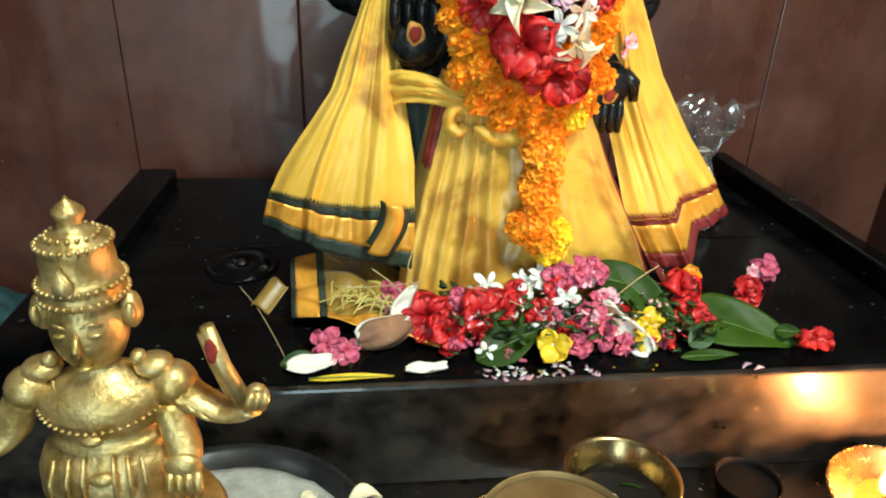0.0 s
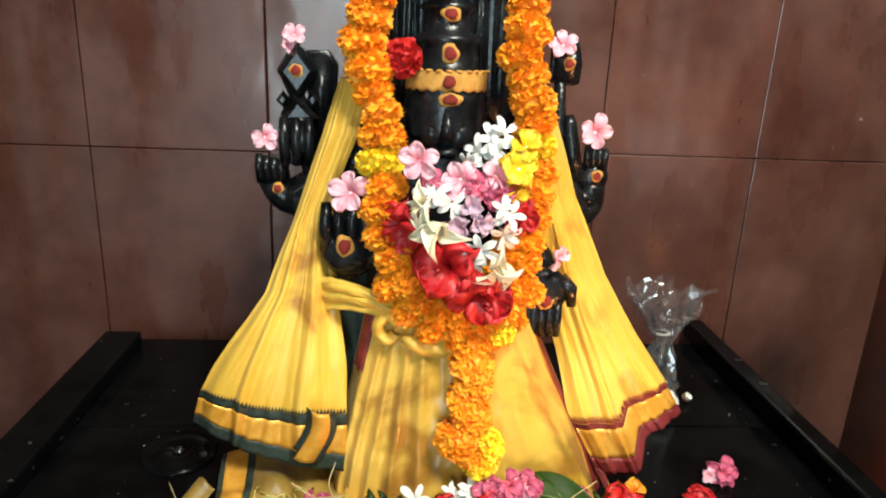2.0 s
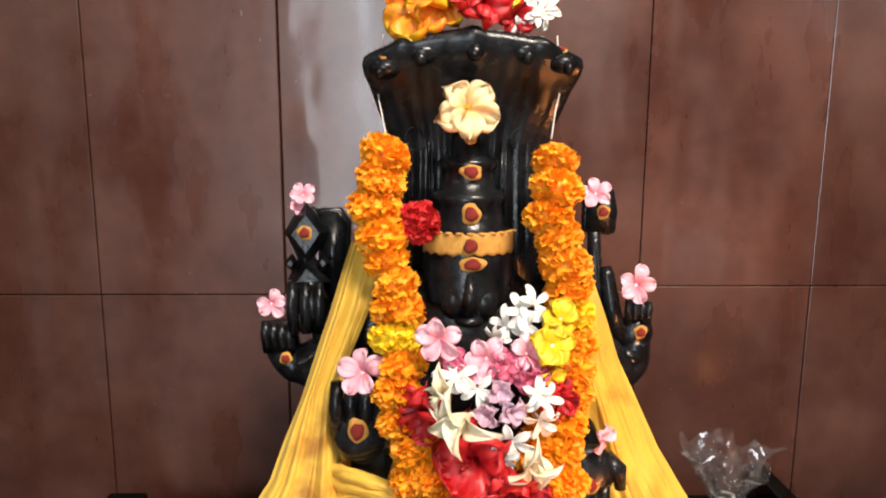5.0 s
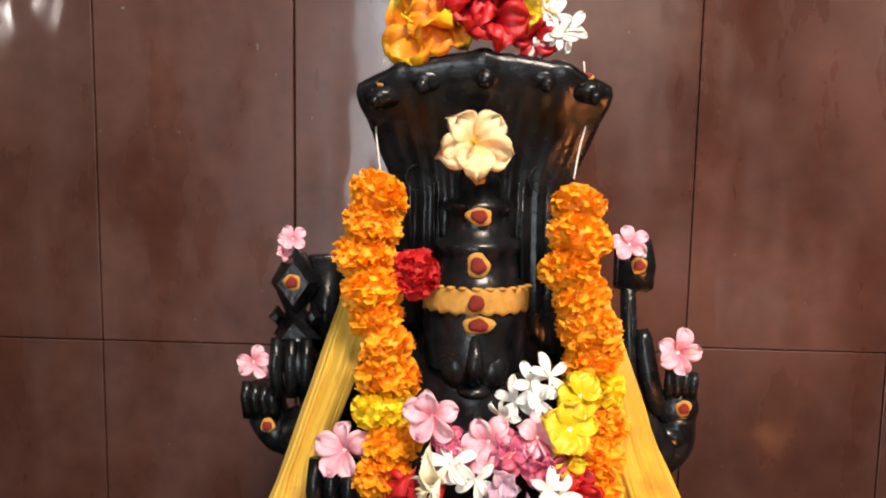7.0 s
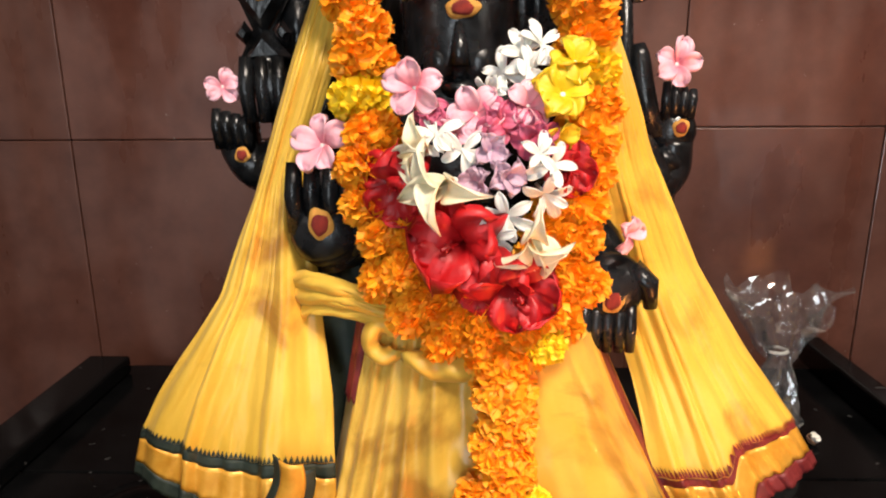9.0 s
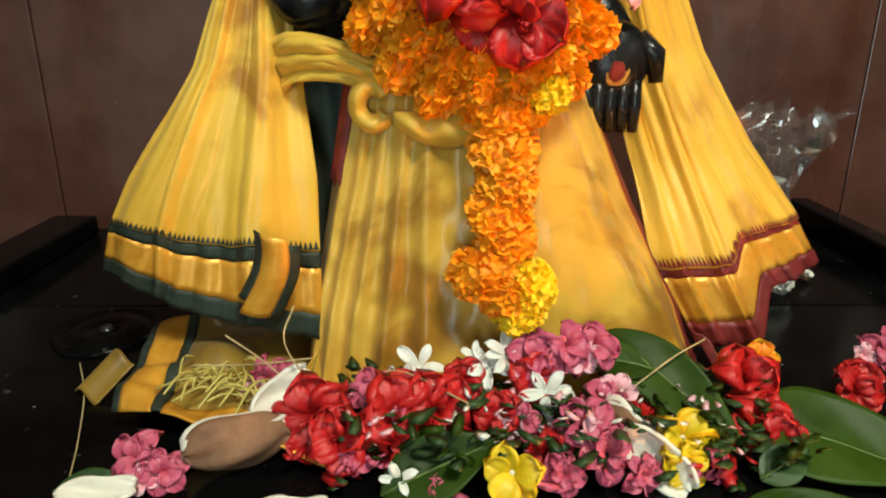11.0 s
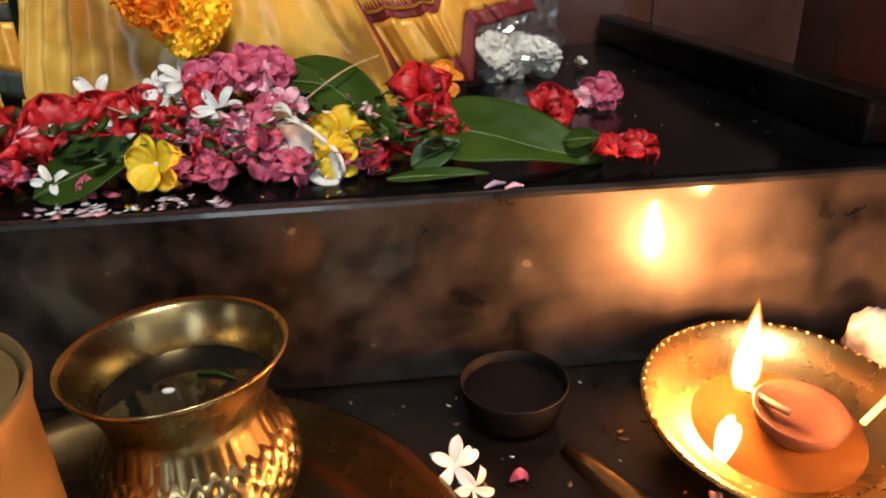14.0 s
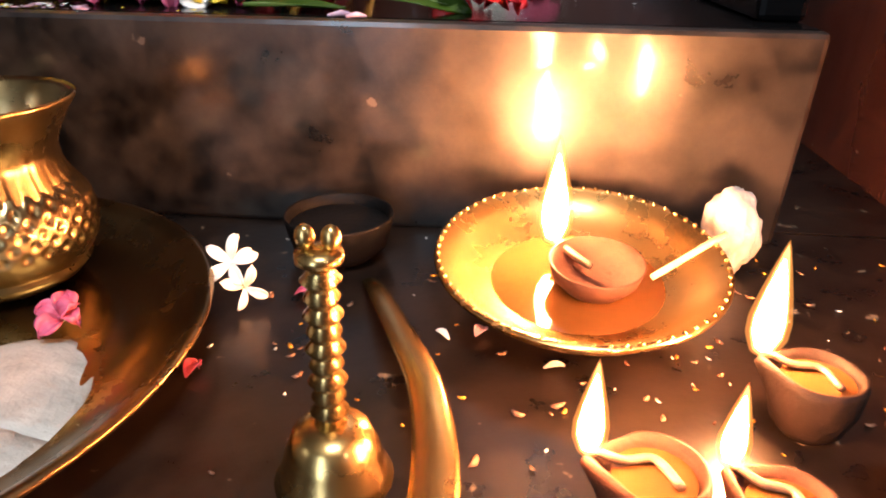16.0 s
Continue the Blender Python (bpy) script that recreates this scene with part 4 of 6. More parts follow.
# ---- flowers: petals, blooms, leaves ----
def petal(name, L, W, material, peak=0.65, cup=0.25, curl=0.2, ruffle=0.0, notch=0.0, point=0.0, seed=0, nu=8, nv=10, thick=0.0005):
    """One petal along +x from the centre, rising to +z."""
    rn = random.Random(seed)
    ph = rn.uniform(0, 6)

    def f(u, v):
        s = v
        w = W * (math.sin(math.pi * min(1, s / peak) / 2) if s < peak else math.cos(math.pi * (s - peak) / (1 - peak) / 2) ** (0.5 + point)) + 0.0012
        a = u * 2 - 1
        x = L * s * (1 - notch * max(0, s - 0.7) * (1 - abs(a)) * 2)
        z = L * (curl * math.sin(2.2 * s) - 0.55 * curl * s * s * 2) + cup * W * a * a * s + ruffle * L * s * s * math.sin(9 * a + ph + 4 * s) * 0.5
        return Vector((x, a * w / 2, z))

    return mesh_of(sheet(f, 0, 1, 0.0, 1, nu, nv, thick), name, material)


PET = {}
for nm, args in dict(
    pink=(0.022, 0.0155, M["pink"], 0.66, 0.25, 0.30, 0.24, 0.3), rose=(0.0165, 0.0125, M["rose"], 0.62, 0.4, 0.45, 0.30), lilac=(0.014, 0.010, M["lilac"], 0.6, 0.4, 0.3, 0.2),
    white=(0.0165, 0.0058, M["white"], 0.6, 0.3, 0.2, 0.1), red=(0.034, 0.032, M["red"], 0.68, 0.25, 0.4, 0.50), redrose=(0.018, 0.020, M["red"], 0.6, 0.5, 0.6, 0.2),
    yellow=(0.017, 0.015, M["yellow"], 0.62, 0.25, 0.30, 0.26), peach=(0.030, 0.026, M["peach"], 0.68, 0.25, 0.35, 0.45), sunset=(0.036, 0.034, M["sunset"], 0.7, 0.2, 0.35, 0.40),
    cream=(0.036, 0.0165, M["cream"], 0.45, 0.7, 0.6, 0.12, 0, 0.5)).items():
    PET[nm] = [petal("petal", *args, seed=k) for k in range(3)]

centre_mesh = {}


def centre(kind):
    if kind not in centre_mesh:
        bm = bmesh.new()
        if kind in ("stamen", "red_stamen"):
            tube([(0, 0, 0), (0.001, 0, 0.012), (0.003, 0.001, 0.026)], [0.0012, 0.0010, 0.0014], 6, bm)
            for k in range(10):
                a = k * 2.4
                ball(bm, (0.002 + 0.0022 * math.cos(a), 0.0022 * math.sin(a), 0.014 + k * 0.0013), (0.0009, 0.0009, 0.0009), seg=6, rings=4)
            centre_mesh[kind] = mesh_of(bm, "stamen", M["yellow" if kind == "stamen" else "red"])
        elif kind == "tube":
            tube([(0, 0, -0.012), (0, 0, 0), (0, 0, 0.002)], [0.0010, 0.0015, 0.0012], 6, bm)
            centre_mesh[kind] = mesh_of(bm, "tube", M["white"])
        else:
            ball(bm, (0, 0, 0.001), (0.0022, 0.0022, 0.002), seg=8, rings=6)
            centre_mesh[kind] = mesh_of(bm, "centre", M["white"])
    return centre_mesh[kind]


KINDS = dict(
    pink=("oleander_flower", "pink five-petalled oleander flower", 5, "centre", (8, 28)), rose=("rose_flower", "small crumpled pink rose flower", 9, "centre", (4, 58)), lilac=("lilac_flower", "small wilted lilac flower", 6, "centre", (10, 50)),
    white=("jasmine_flower", "white star-shaped jasmine flower", 6, "tube", (-8, 30)), red=("hibiscus_flower", "deep red hibiscus flower", 6, "red_stamen", (5, 46)), redrose=("red_flower", "full red ruffled flower", 12, "centre", (5, 75)),
    yellow=("allamanda_flower", "bright yellow five-petalled flower", 5, "centre", (10, 35)), peach=("peach_hibiscus_flower", "peach hibiscus flower with ruffled petals", 6, "stamen", (5, 30)),
    sunset=("orange_hibiscus_flower", "orange hibiscus flower with yellow rims", 5, "stamen", (0, 25)), cream=("champak_flower", "cream champak flower with long curled petals", 4, "centre", (12, 62)))
frng = random.Random(11)


def flower(kind, x, y, z, face=(0, -1, 0.3), size=1.0, where="", petals=0):
    """A flower with each petal a part, its face turned along the vector face."""
    face = [c + frng.uniform(-0.22, 0.22) for c in face]
    nm, label, n, mid, (lo, hi) = KINDS[kind]
    q = Vector(face).normalized().to_track_quat("Z", "Y").to_matrix().to_4x4()
    e = new(nm)
    e.empty_display_size = 0.005
    e.matrix_world = Matrix.Translation((x, y, z)) @ q @ pose(0, 0, 0, 0, 0, frng.uniform(0, 360)) @ Matrix.Scale(size, 4)
    tagged(e, label + (" " + where if where else ""), "flower", kind.replace("redrose", "red") + " flowers")
    n = petals or n
    if kind == "redrose":
        part("ruffled_head", RED_BLOOM, None, e)
        return e
    for k in range(n):
        p = new("petal", PET[kind][k % 3])
        p.parent = e
        layer = k // 5
        p.matrix_basis = pose(0, 0, 0.0015 * layer, 0, 0, k * 360 / min(n, 5) + layer * 31 + frng.uniform(-13, 13)) @ pose(0, 0, 0, frng.uniform(-26, 26), -(lo + (hi - lo) * (layer / 2 if n > 6 else frng.random())), 0) @ Matrix.Scale((1 - 0.18 * layer) * frng.uniform(0.9, 1.08), 4)
    part(centre(mid).name.split(".")[0], centre(mid), None, e)
    return e


def bloom_mesh(material, seed, r=0.021, n=150, flat=0.78):
    """A ruffled marigold head: many crimped florets standing out from a core."""
    rn = random.Random(seed)
    bm = bmesh.new()
    ball(bm, (0, 0, 0), (r * 0.80, r * 0.80, r * 0.78 * flat), seg=12, rings=8)
    for i in range(n):
        c = 1 - 2 * (i + 0.5) / n
        a = i * 2.39996
        d = Vector((math.sqrt(1 - c * c) * math.cos(a), math.sqrt(1 - c * c) * math.sin(a), c))
        d = (d + Vector([rn.uniform(-0.18, 0.18) for _ in range(3)])).normalized()
        s = d.cross(Vector((0.3, 0.2, 1))).normalized()
        s = Matrix.Rotation(rn.uniform(0, 3.14), 3, d) @ s
        u = d.cross(s)
        w, tip = r * rn.uniform(0.22, 0.34), r * rn.uniform(0.90, 1.10)
        rows = []
        for j, (rad, ww) in enumerate(((0.45 * r, 0.4), (0.78 * r, 0.9), (tip, 1.0))):
            rows.append([])
            for k in range(4):
                t = k / 1.5 - 1
                p = d * (rad + (r * 0.05 * rn.uniform(-1, 1) if j == 2 else 0)) + s * (t * w * ww) + u * (r * 0.10 * math.sin(t * 4 + i) * (j / 2)) + u * r * 0.08 * j * j * (0.5 if i % 2 else -0.4)
                p.z *= flat
                rows[-1].append(bm.verts.new(p))
        for a_, b_ in zip(rows, rows[1:]):
            for k in range(3):
                bm.faces.new((a_[k], a_[k + 1], b_[k + 1], b_[k]))
    me = bpy.data.meshes.new("marigold_bloom")
    bm.to_mesh(me)
    bm.free()
    me.materials.append(material)
    return me


BLOOM = [bloom_mesh(M["orange"], k) for k in range(4)]
RED_BLOOM = bloom_mesh(M["carnation"], 31, r=0.0225, n=170, flat=0.9)
BLOOM_Y = [bloom_mesh(M["marigold_yellow"], 10 + k) for k in range(2)]

garland = empty("marigold_garland", SX, 0.72, 0.62, "thick orange marigold garland with yellow blooms hanging round the statue", "garland")
ginv = garland.matrix_world.inverted()
grng = random.Random(21)


def bloom(p, meshes, size, axis=(0, 0, 1)):
    ob = new("marigold_bloom", grng.choice(meshes))
    ob.parent = garland
    ob.matrix_parent_inverse = ginv
    q = Vector(axis).normalized().to_track_quat("Z", "Y").to_matrix().to_4x4()
    ob.matrix_basis = Matrix.Translation(p) @ q @ pose(0, 0, 0, grng.uniform(-14, 14), grng.uniform(-14, 14), grng.uniform(0, 360)) @ Matrix.Scale(size, 4)


strand = [(0.000, 0.752, 0.766), (-0.010, 0.747, 0.738), (-0.005, 0.742, 0.709), (0.002, 0.737, 0.679), (0.008, 0.732, 0.656), (0.006, 0.727, 0.630), (0.014, 0.720, 0.598), (0.012, 0.712, 0.566), (0.026, 0.703, 0.533), (0.044, 0.697, 0.503),
          (0.066, 0.693, 0.484), (0.090, 0.690, 0.476), (0.112, 0.691, 0.486), (0.131, 0.698, 0.510), (0.141, 0.708, 0.545), (0.147, 0.719, 0.580), (0.154, 0.728, 0.614), (0.151, 0.735, 0.645), (0.145, 0.737, 0.672), (0.143, 0.739, 0.694), (0.134, 0.742, 0.716), (0.138, 0.747, 0.745), (0.134, 0.752, 0.773)]
line = smooth_path(strand, 12)
walked, last = 0.0, line[0]
for i, p in enumerate(line):
    walked += (p - last).length
    last = p
    if i == 0 or walked > 0.0205:
        walked = 0.0
        ax = line[min(i + 1, len(line) - 1)] - line[max(i - 1, 0)]
        low = p.z < 0.56
        yellow = 0.618 < p.z < 0.640
        bloom(p + Vector((grng.uniform(-0.003, 0.003), grng.uniform(-0.004, 0.002), 0)), BLOOM_Y if yellow else BLOOM, grng.uniform(0.88, 1.06), ax)
        if low:
            c = Vector((SX + 0.012, p.y, 0.545))
            out = (p - c).normalized()
            bloom(p + out * 0.004 + Vector((0, 0.010, 0)), BLOOM, grng.uniform(0.85, 1.0), ax)
            if p.z < 0.520:
                bloom(p + out * 0.016 + Vector((0, 0.008, 0)), BLOOM, grng.uniform(0.85, 1.0), ax)
            bloom(p - out * 0.014 + Vector((0, -0.002, 0)), BLOOM, grng.uniform(0.75, 0.95), ax)
for x, y, z, s, ye in ((0.098, 0.694, 0.455, 0.9, 0), (0.097, 0.688, 0.436, 1.0, 0), (0.100, 0.686, 0.416, 0.95, 0), (0.095, 0.684, 0.398, 1.0, 0), (0.100, 0.682, 0.381, 0.9, 0), (0.086, 0.676, 0.360, 1.05, 0), (0.100, 0.674, 0.350, 0.95, 0), (0.114, 0.676, 0.352, 0.9, 1), (0.108, 0.672, 0.338, 0.85, 1), (0.122, 0.686, 0.470, 0.7, 1)):
    bloom(Vector((x, y, z)), BLOOM_Y if ye else BLOOM, s, (0.1, -0.5, 1))
for pts in ([(0.000, 0.752, 0.775), (-0.006, 0.770, 0.800), (-0.010, 0.790, 0.822), (-0.006, 0.800, 0.868)], [(0.134, 0.752, 0.78), (0.140, 0.770, 0.803), (0.147, 0.789, 0.826), (0.145, 0.80, 0.868)]):
    part("string", tube(smooth_path(pts, 5), 0.0006, 6), M["thread"], garland, "thin white garland thread").matrix_parent_inverse = ginv

# flowers tucked on the statue
ON = "tucked on the statue"
for kind, x, y, z, s, face in (
    ("pink", -0.020, 0.724, 0.590, 1.05, (-0.15, -1, 0.2)), ("pink", 0.042, 0.697, 0.627, 0.95, (0, -1, 0.3)), ("pink", 0.178, 0.730, 0.530, 0.75, (0.5, -1, 0.1)), ("pink", -0.113, 0.812, 0.626, 0.72, (0.3, -1, 0.4)),
    ("pink", 0.234, 0.828, 0.640, 0.95, (0.1, -1, 0.3)), ("pink", -0.082, 0.818, 0.727, 0.62, (0.4, -1, 0.6)), ("pink", 0.191, 0.828, 0.728, 0.72, (-0.2, -1, 0.3)), ("pink", -0.090, 0.816, 0.716, 0.4, (0.8, -1, 0.1)),
    ("pink", 0.078, 0.694, 0.612, 0.85, (0, -1, 0.4)), ("rose", 0.092, 0.690, 0.606, 1.0, (0.2, -1, 0.3)), ("pink", 0.108, 0.692, 0.616, 0.75, (0.3, -1, 0.4)), ("rose", 0.112, 0.688, 0.600, 0.9, (0.1, -1, 0.1)), ("pink", 0.066, 0.690, 0.600, 0.6, (-0.3, -1, 0.2)), ("rose", 0.052, 0.694, 0.612, 0.7, (-0.3, -1, 0.2)),
    ("white", 0.096, 0.708, 0.634, 1.0, (-0.4, -1, 0.4)), ("white", 0.106, 0.706, 0.646, 1.0, (0.2, -1, 0.5)), ("white", 0.116, 0.706, 0.652, 0.95, (0.5, -1, 0.7)), ("white", 0.088, 0.708, 0.624, 0.8, (-0.6, -1, 0.1)), ("white", 0.110, 0.702, 0.637, 0.9, (0, -1, 0.2)),
    ("yellow", 0.128, 0.692, 0.622, 1.15, (0.2, -1, 0.3)), ("yellow", 0.136, 0.702, 0.640, 1.0, (0.3, -1, 0.6)), ("yellow", 0.126, 0.692, 0.600, 0.8, (0.4, -1, -0.2)),
    ("white", 0.055, 0.684, 0.600, 1.1, (-0.3, -1, 0.5)), ("white", 0.047, 0.688, 0.594, 0.8, (-0.6, -1, 0.2)), ("white", 0.070, 0.680, 0.592, 0.9, (0, -1, 0.3)), ("lilac", 0.087, 0.678, 0.592, 0.95, (0.1, -1, 0.2)), ("lilac", 0.094, 0.676, 0.578, 1.0, (0.2, -1, 0)), ("lilac", 0.080, 0.678, 0.574, 0.9, (-0.2, -1, 0)),
    ("cream", 0.066, 0.672, 0.576, 1.0, (-0.6, -1, -0.3)), ("cream", 0.108, 0.670, 0.548, 0.9, (0.3, -1, -0.5)), ("cream", 0.050, 0.680, 0.590, 0.7, (-0.8, -1, 0.2)),
    ("white", 0.122, 0.684, 0.582, 1.05, (0.4, -1, 0.3)), ("white", 0.119, 0.684, 0.566, 1.05, (0.3, -1, -0.3)), ("white", 0.096, 0.670, 0.555, 1.1, (-0.2, -1, 0)), ("white", 0.088, 0.670, 0.543, 0.9, (-0.4, -1, -0.4)), ("white", 0.114, 0.676, 0.590, 0.8, (0.2, -1, 0.5)), ("lilac", 0.112, 0.672, 0.530, 0.8, (0.3, -1, -0.4)),
    ("red", 0.034, 0.696, 0.572, 0.85, (-0.3, -1, 0)), ("red", 0.072, 0.684, 0.536, 1.05, (-0.2, -1, 0)), ("red", 0.100, 0.680, 0.514, 1.0, (0.2, -1, -0.2)), ("red", 0.132, 0.702, 0.578, 0.6, (0.4, -1, 0)), ("red", 0.060, 0.690, 0.516, 0.7, (-0.3, -1, -0.3)), ("red", 0.108, 0.684, 0.502, 0.6, (0.3, -1, -0.5)),
    ("redrose", 0.025, 0.742, 0.712, 0.78, (-0.2, -1, 0.1)),
    ("peach", 0.064, 0.758, 0.803, 0.92, (-0.1, -1, 0.25)),
):
    flower(kind, x, y, z, face, s, ON)
HEAD = "on the stone hood"
for kind, x, y, z, s, face in (
    ("sunset", 0.026, 0.778, 0.884, 1.0, (-0.35, -1, 0.35)), ("sunset", 0.042, 0.772, 0.888, 0.75, (0.1, -1, 0.1)), ("red", 0.062, 0.772, 0.902, 0.95, (0, -1, 0.6)), ("red", 0.076, 0.766, 0.888, 0.75, (0.1, -1, 0.2)), ("redrose", 0.066, 0.776, 0.908, 0.9, (-0.1, -1, 0.9)), ("red", 0.104, 0.776, 0.880, 0.6, (0.4, -1, 0.2)),
    ("yellow", 0.100, 0.768, 0.895, 0.75, (0.2, -1, 0.1)), ("cream", 0.094, 0.776, 0.908, 0.7, (0, -1, 1)), ("white", 0.118, 0.772, 0.894, 0.9, (0.3, -1, 0.5)), ("white", 0.128, 0.772, 0.884, 1.0, (0.5, -1, 0.2)), ("white", 0.122, 0.768, 0.880, 0.8, (0.2, -1, 0)), ("white", 0.106, 0.770, 0.872, 0.5, (0, -1, 0)), ("peach", 0.110, 0.780, 0.900, 0.5, (0.4, -1, 0.7)),
):
    flower(kind, x, y, z, face, s, HEAD)


def leaf_thing(name, label, p0, p1, width, bend, roll, material=None, heart=False):
    """A leaf with a keel and side veins pressed into the blade, from stalk p0 to tip p1."""
    a, b = Vector(p0), Vector(p1)
    L = (b - a).length

    def f(u, v):
        t = u * 2 - 1
        prof = (math.sin(math.pi * min(1, v * 1.0) ** (0.55 if heart else 0.8)) ** (0.7 if heart else 0.9)) * (1 - 0.12 * v) + 0.01
        w = width * prof / 2
        vein = -0.0008 * abs(math.sin(14 * (v - 0.35 * abs(t)))) * (1 - abs(t))
        return Vector((L * v, t * w, 0.22 * w * abs(t) - bend * L * (v - 0.4) ** 2 + vein + 0.03 * width * math.sin(7 * v + 3 * t)))

    e = new(name)
    x = (b - a).normalized()
    y = Vector((0, 0, 1)).cross(x).normalized()
    z = x.cross(y)
    e.matrix_world = Matrix.Translation(a) @ Matrix((x, y, z)).transposed().to_4x4() @ pose(0, 0, 0, roll, 0, 0)
    tagged(e, label, "leaf", "leaves on the plinth")
    part("blade", sheet(f, 0, 1, 0.0, 1, 18, 26, 0.0006), material or M["leaf"], e)
    part("midrib", tube([f(0.5, v) + Vector((0, 0, 0.0008)) for v in (0, 0.2, 0.4, 0.6, 0.8, 0.97)], [0.0010, 0.0008, 0.0007, 0.0006, 0.0004, 0.0002], 6), M["vein"], e)
    return e


leaf_thing("leaf", "large glossy green leaf lying on the plinth", (0.254, 0.634, 0.279), (0.357, 0.600, 0.2635), 0.066, 0.14, 24, heart=True)
leaf_thing("leaf", "long green leaf lying over the flowers", (0.166, 0.682, 0.318), (0.238, 0.618, 0.276), 0.042, 0.2, 34)
leaf_thing("leaf", "long green leaf lying over the flowers", (0.192, 0.655, 0.304), (0.140, 0.672, 0.309), 0.030, 0.15, -24)
leaf_thing("leaf", "dark green leaf at the plinth's edge", (0.026, 0.590, 0.262), (0.092, 0.606, 0.288), 0.040, 0.15, 38, M["leaf"])
leaf_thing("leaf", "dark green leaf among red flowers", (0.108, 0.628, 0.278), (0.074, 0.650, 0.292), 0.030, 0.2, -30, M["stalk"])
leaf_thing("leaf", "narrow green leaf lying on the plinth", (0.225, 0.583, 0.262), (0.285, 0.586, 0.262), 0.016, 0.05, 10)
leaf_thing("leaf", "narrow green leaf lying on the plinth", (0.24, 0.60, 0.264), (0.272, 0.612, 0.276), 0.024, 0.1, 30, M["stalk"])
leaf_thing("leaf", "pale torn green leaf on the plinth", (0.335, 0.612, 0.270), (0.356, 0.600, 0.276), 0.016, 0.2, 40)
leaf_thing("leaf", "long yellowed leaf at the plinth's edge", (-0.128, 0.571, 0.261), (-0.052, 0.573, 0.261), 0.010, 0.02, 0, M["yellow"])
leaf_thing("leaf", "dark green leaf at the plinth's edge", (-0.155, 0.594, 0.262), (-0.118, 0.604, 0.264), 0.022, 0.1, 12, M["stalk"])
leaf_thing("dry_leaf", "dry golden leaf standing against the skirt", (-0.030, 0.668, 0.272), (-0.020, 0.674, 0.306), 0.014, 0.1, 70, M["silk2"])

